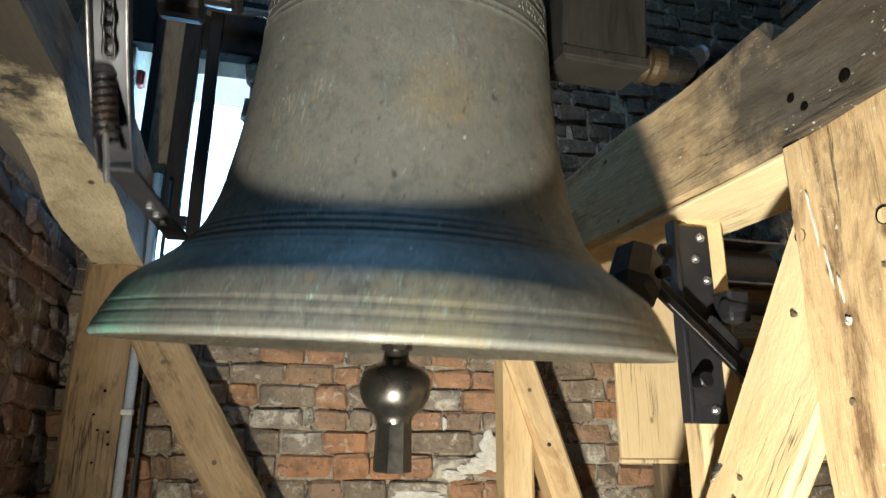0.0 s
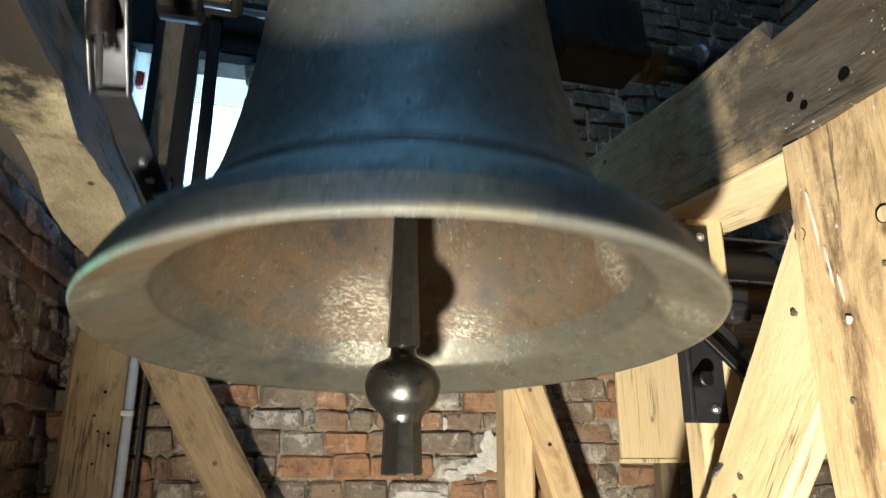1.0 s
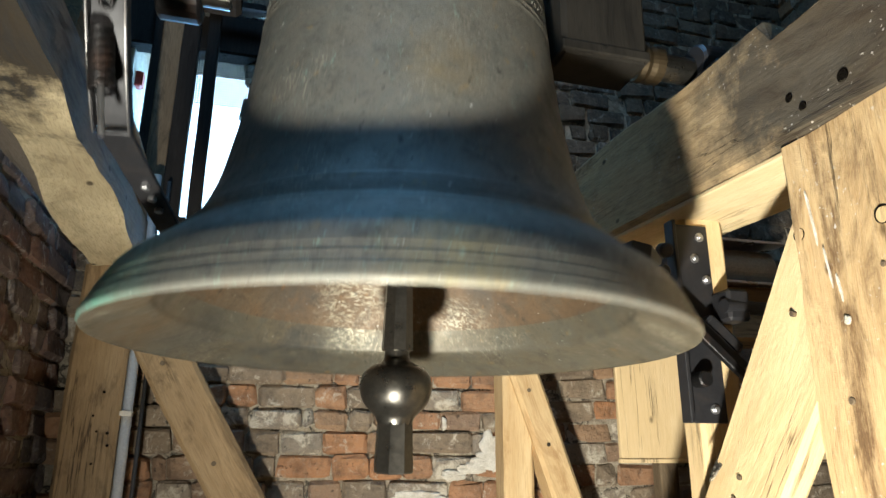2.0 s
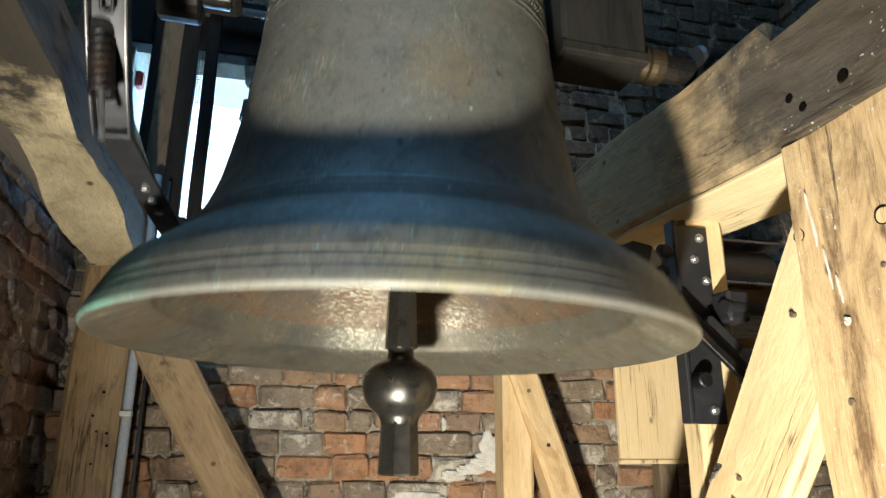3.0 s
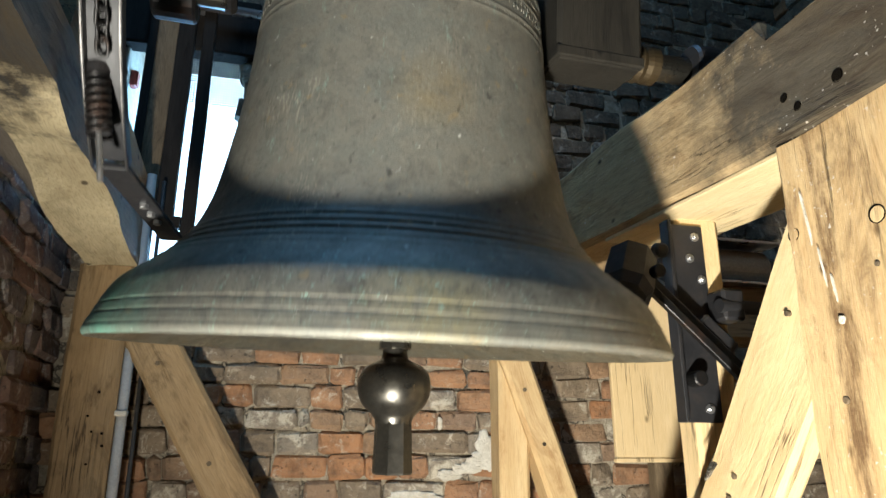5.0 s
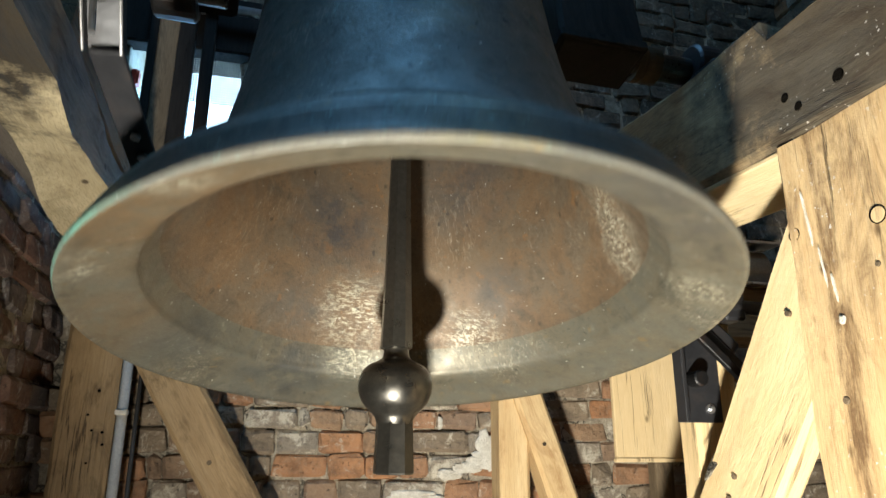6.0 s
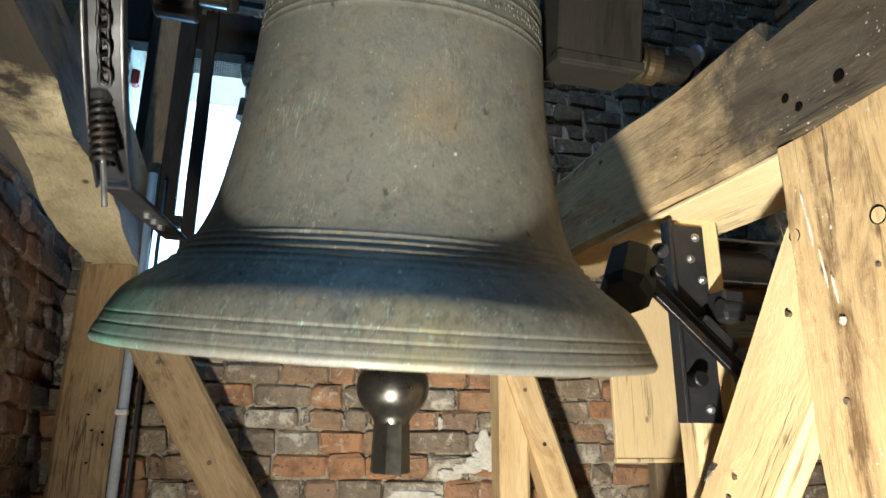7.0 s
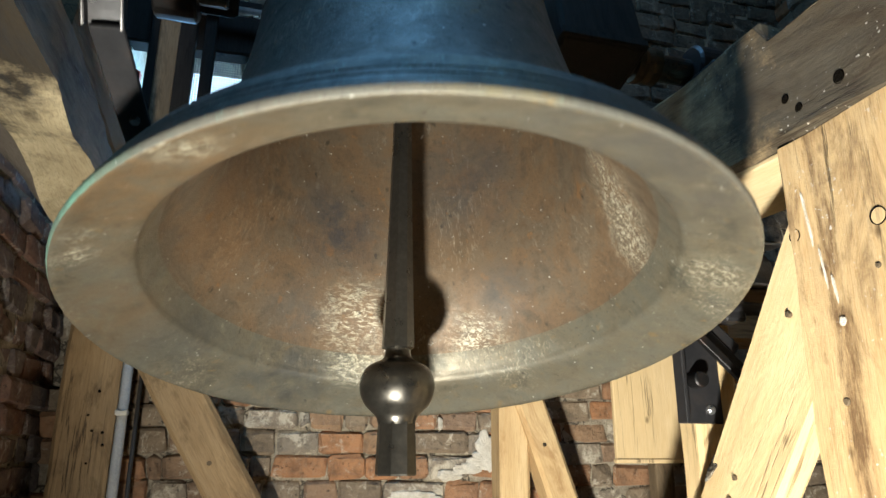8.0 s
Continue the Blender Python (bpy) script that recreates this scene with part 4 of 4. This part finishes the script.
def arc_bm(section, a0, a1, n, x):
    """Sweep a closed (radius, side) section round the bell's axis from a0 to a1 degrees; 0 hangs straight down."""
    bm = bmesh.new()
    rows = []
    for i in range(n + 1):
        a = radians(a0 + (a1 - a0) * i / n)
        rows.append([bm.verts.new((x + s, r * math.sin(a), -r * math.cos(a))) for r, s in section])
    k = len(section)
    for p, q in zip(rows, rows[1:]):
        for j in range(k):
            bm.faces.new((p[j], p[(j + 1) % k], q[(j + 1) % k], q[j]))
    bm.faces.new(rows[0]), bm.faces.new(rows[-1])
    return bm


CHANNEL = [(WR - 0.03, -0.030), (WR, -0.030), (WR, -0.025), (WR - 0.022, -0.025), (WR - 0.022, 0.025), (WR, 0.025), (WR, 0.030), (WR - 0.03, 0.030)]
wheel = part("drive_wheel", arc_bm(CHANNEL, -200, -34, 80, WX), BLACK_STEEL, bell, "dark greasy steel chain wheel")
for side in (-0.0275, 0.0275):
    part("flange_edge", arc_bm([(WR - 0.001, side - 0.0026), (WR + 0.0015, side - 0.0010), (WR + 0.0015, side + 0.0010), (WR - 0.001, side + 0.0026)], -190, -34, 80, WX), WORN, wheel, "bright worn flange edge")
for a in (-190, -150, -105):
    d = Vector((0, math.sin(radians(a)), -math.cos(radians(a))))
    m = along(Vector((WX, 0, 0)) + d * 0.05, Vector((WX, 0, 0)) + d * (WR - 0.02), (1, 0, 0))
    ob = part("spoke", box_bm(0.008, 0.04, WR - 0.07, 0.002, None, (0, 0, (WR - 0.07) / 2)), STEEL, wheel)
    ob.matrix_basis = m
part("hub", rod_bm((WX - 0.04, 0, 0), (WX + 0.06, 0, 0), 0.085, 24, None, None, 0.006), STEEL, wheel)
bar = along((-0.565, -0.386, -0.566), (-0.515, 0.07, -0.608), (1, 0, 0))
part("end_bar", box_bm(0.052, 0.010, 0.46, 0.002, None, (0, 0, 0.23)), BLACK_STEEL, wheel, "flat black steel end bar", bar)
for i in range(3):
    part("bolt", rod_bm((0.004, -0.004 + 0.0, 0.19 + i * 0.055), (0.004, 0.014, 0.19 + i * 0.055), 0.009, 6, None, None, 0.001), ZINC, wheel, "bright bolt", bar)
    part("bolt", rod_bm((0.004, 0.004, 0.19 + i * 0.055), (0.004, -0.014, 0.19 + i * 0.055), 0.009, 6, None, None, 0.001), ZINC, wheel, "bright bolt", bar)


def link_bm(length=0.029, width=0.017, wire=0.0031):
    bm = bmesh.new()
    n, k = 16, 6
    rows = []
    for i in range(n):
        a = 2 * math.pi * i / n
        c = Vector((math.cos(a) * width / 2, 0, math.sin(a) * width / 2 + (length - width) / 2 * (1 if math.sin(a) > 0 else -1)))
        nrm = Vector((math.cos(a), 0, math.sin(a)))
        rows.append([bm.verts.new(c + nrm * wire * math.cos(2 * math.pi * j / k) + Vector((0, 1, 0)) * wire * math.sin(2 * math.pi * j / k)) for j in range(k)])
    for i in range(n):
        for j in range(k):
            a, b = rows[i], rows[(i + 1) % n]
            bm.faces.new((a[j], b[j], b[(j + 1) % k], a[(j + 1) % k]))
    return bm


def wheel_point(deg, r=WR - 0.008):
    a = radians(deg)
    return Vector((WX, r * math.sin(a), -r * math.cos(a))), Vector((0, math.cos(a), math.sin(a)))


link_mesh = mesh_of(link_bm(), "chain_link", STEEL, True)
for i in range(42):
    p, t = wheel_point(-128 + i * 1.85)
    ob = new("chain_link", link_mesh)
    ob.parent = wheel
    ob.matrix_basis = along(p, p + t, (1, 0, 0) if i % 2 else p.normalized())


def coil_bm(radius, length, turns, wire, n=16, k=7):
    bm = bmesh.new()
    rows = []
    steps = turns * n
    for i in range(steps + 1):
        a = 2 * math.pi * i / n
        c = Vector((radius * math.cos(a), radius * math.sin(a), length * i / steps))
        e = Vector((math.cos(a), math.sin(a), 0))
        rows.append([bm.verts.new(c + (e * math.cos(2 * math.pi * j / k) + Vector((0, 0, 1)) * math.sin(2 * math.pi * j / k)) * wire) for j in range(k)])
    for p, q in zip(rows, rows[1:]):
        for j in range(k):
            bm.faces.new((p[j], q[j], q[(j + 1) % k], p[(j + 1) % k]))
    return bm


p = Vector((-0.590, -0.498, -0.385))
q = Vector((-0.561, -0.48, -0.617))
tension = along(p, q, (1, 0, 0))
span = (q - p).length
part("spring", coil_bm(0.016, span * 0.44, 8, 0.0048), STEEL, wheel, "coiled steel tension spring", tension @ pose(0, 0, span * 0.26), True)
part("spring_rod", rod_bm((0, 0, -0.01), (0, 0, span), 0.005, 10), ZINC, wheel, "threaded rod", tension)
part("spring_cup", rod_bm((0, 0, span * 0.20), (0, 0, span * 0.26), 0.022, 20), BLACK_STEEL, wheel, "black cup", tension)

# ---------------------------------------------------------------- clapper
clapper = thing("bell_clapper", Matrix.Translation(PIVOT), "forged iron clapper with ball and octagonal tail", "clapper")
BALL = -0.985    # the ball's centre below the clapper's pin
lead = 0.053     # the pin above the bell's axis
rod_prof = [(0.0, 0.02), (0.020, 0.02), (0.021, -0.05), (0.024, -0.40), (0.031, -0.70), (0.0375, BALL + 0.090), (0.0375, BALL + 0.084), (0.028, BALL + 0.080)]
part("shaft", lathe_bm(rod_prof, 8, None, pose(0, 0, 0, 0, 0, 22.5)), IRON, clapper, "faceted dark iron shaft")
ball_prof = [(0.028, BALL + 0.088), (0.029, BALL + 0.072), (0.033, BALL + 0.060), (0.046, BALL + 0.052), (0.064, BALL + 0.043), (0.078, BALL + 0.026), (0.0835, BALL + 0.002),
             (0.081, BALL - 0.019), (0.072, BALL - 0.040), (0.058, BALL - 0.055), (0.047, BALL - 0.066), (0.042, BALL - 0.076), (0.040, BALL - 0.084)]
part("ball", lathe_bm(smooth_profile(ball_prof, 3), 48), IRON, clapper, "polished round iron ball", smooth=True)
part("tail", lathe_bm([(0.037, BALL - 0.068), (0.0415, BALL - 0.078), (0.0455, BALL - 0.186), (0.043, BALL - 0.19), (0.0, BALL - 0.19)], 8, None, pose(0, 0, 0, 0, 0, 22.5)),
     IRON, clapper, "octagonal iron tail")


# ---------------------------------------------------------------- brickwork
# the courses of the lit stretch below the bell: foot, top, start, kinds of brick, lengths with their joint
COURSES = (
    (1.871, 1.952, -0.85, "BGGOOGBOG", (0.15, 0.12, 0.24, 0.19, 0.17, 0.26, 0.13, 0.17, 0.2)),
    (1.782, 1.864, -0.84, "BGGBOBOOO", (0.13, 0.25, 0.23, 0.21, 0.11, 0.19, 0.14, 0.17, 0.19)),
    (1.686, 1.783, -0.84, "GBOOGOGOLOG", (0.1, 0.19, 0.09, 0.12, 0.24, 0.14, 0.12, 0.21, 0.17, 0.2, 0.08)),
    (1.600, 1.686, -0.82, "GBGLLBGBOBG", (0.14, 0.19, 0.13, 0.21, 0.05, 0.15, 0.1, 0.1, 0.2, 0.19, 0.11)),
    (1.498, 1.600, -0.82, "GBBGLOBGLO", (0.17, 0.16, 0.12, 0.14, 0.17, 0.19, 0.17, 0.29, 0.09, 0.09)),
    (1.397, 1.498, -0.82, "OBBGGOOOOLO", (0.1, 0.06, 0.16, 0.17, 0.09, 0.22, 0.16, 0.14, 0.13, 0.19, 0.18)),
    (1.305, 1.397, -0.82, "OLBBGBGLOO", (0.12, 0.14, 0.15, 0.14, 0.16, 0.14, 0.19, 0.27, 0.15, 0.13)),
)
rnd = random.Random(12)
for low, high, x, kinds, lengths in COURSES:
    for kind, length in zip(kinds, lengths):
        me = stone_mesh("brick", length - 0.006, high - low - 0.006, 0.08, {"O": BRICK_ORANGE, "B": BRICK_BROWN, "G": BRICK_GREY, "L": BRICK_LIMED}[kind], rnd, 0.008, 0.014)
        ob = attach(new("brick", me), wall_north)
        ob.matrix_basis = (Matrix.Translation((x + length / 2, Y1 + 0.012 + rnd.uniform(-0.012, 0.010), (low + high) / 2 + rnd.uniform(-0.004, 0.004)))
                           @ pose(0, 0, 0, rnd.uniform(-2, 2), rnd.uniform(-1.5, 1.5), rnd.uniform(-2.5, 2.5)))
        x += length


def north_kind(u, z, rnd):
    # above 2.1 m the shade is put into the brick colour
    return BRICK_SHADED if z > 2.1 else rnd.choice(MIXED)


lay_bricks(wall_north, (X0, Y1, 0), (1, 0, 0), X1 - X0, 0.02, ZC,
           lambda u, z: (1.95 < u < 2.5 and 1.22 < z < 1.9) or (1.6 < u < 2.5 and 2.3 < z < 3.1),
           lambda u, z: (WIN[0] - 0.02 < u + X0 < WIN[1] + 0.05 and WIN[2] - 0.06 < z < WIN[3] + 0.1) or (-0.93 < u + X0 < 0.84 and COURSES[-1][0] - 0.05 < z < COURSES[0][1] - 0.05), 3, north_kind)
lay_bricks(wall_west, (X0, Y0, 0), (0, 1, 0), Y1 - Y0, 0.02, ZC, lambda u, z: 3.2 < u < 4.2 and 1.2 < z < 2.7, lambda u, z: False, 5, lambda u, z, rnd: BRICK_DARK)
lay_bricks(wall_east, (X1, Y1, 0), (0, -1, 0), Y1 - Y0, 0.02, ZC, lambda u, z: False, lambda u, z: False, 6, lambda u, z, rnd: rnd.choice(MIXED))
lay_bricks(wall_south, (X1, Y0, 0), (-1, 0, 0), X1 - X0, 0.02, ZC, lambda u, z: False, lambda u, z: False, 7, lambda u, z, rnd: rnd.choice(MIXED))


# ---------------------------------------------------------------- movement
def swing(t):
    """The bell's angle in degrees; positive brings its mouth towards the camera."""
    return 0.54 + (17.56 - 0.3315 * t) * math.cos(math.pi * (t - 1.44) / 1.065)


def motions():
    times = [i / 10 for i in range(81)]
    walk(bell, [(t, pose(*PIVOT, 0, 0.43, 1.19) @ pose(0, 0, 0, -swing(t))) for t in times])
    rows = []
    for t in times:
        a = radians(swing(t))
        pin = PIVOT + Vector((0, lead * math.sin(a), lead * math.cos(a)))
        ball_y = 0.045 - 0.06 * math.cos(math.pi * (t - 1.44) / 1.065 + 0.5)
        rows.append((t, pose(*pin, math.degrees(math.asin((ball_y - pin.y) / -BALL)))))
    walk(clapper, rows)


motions()
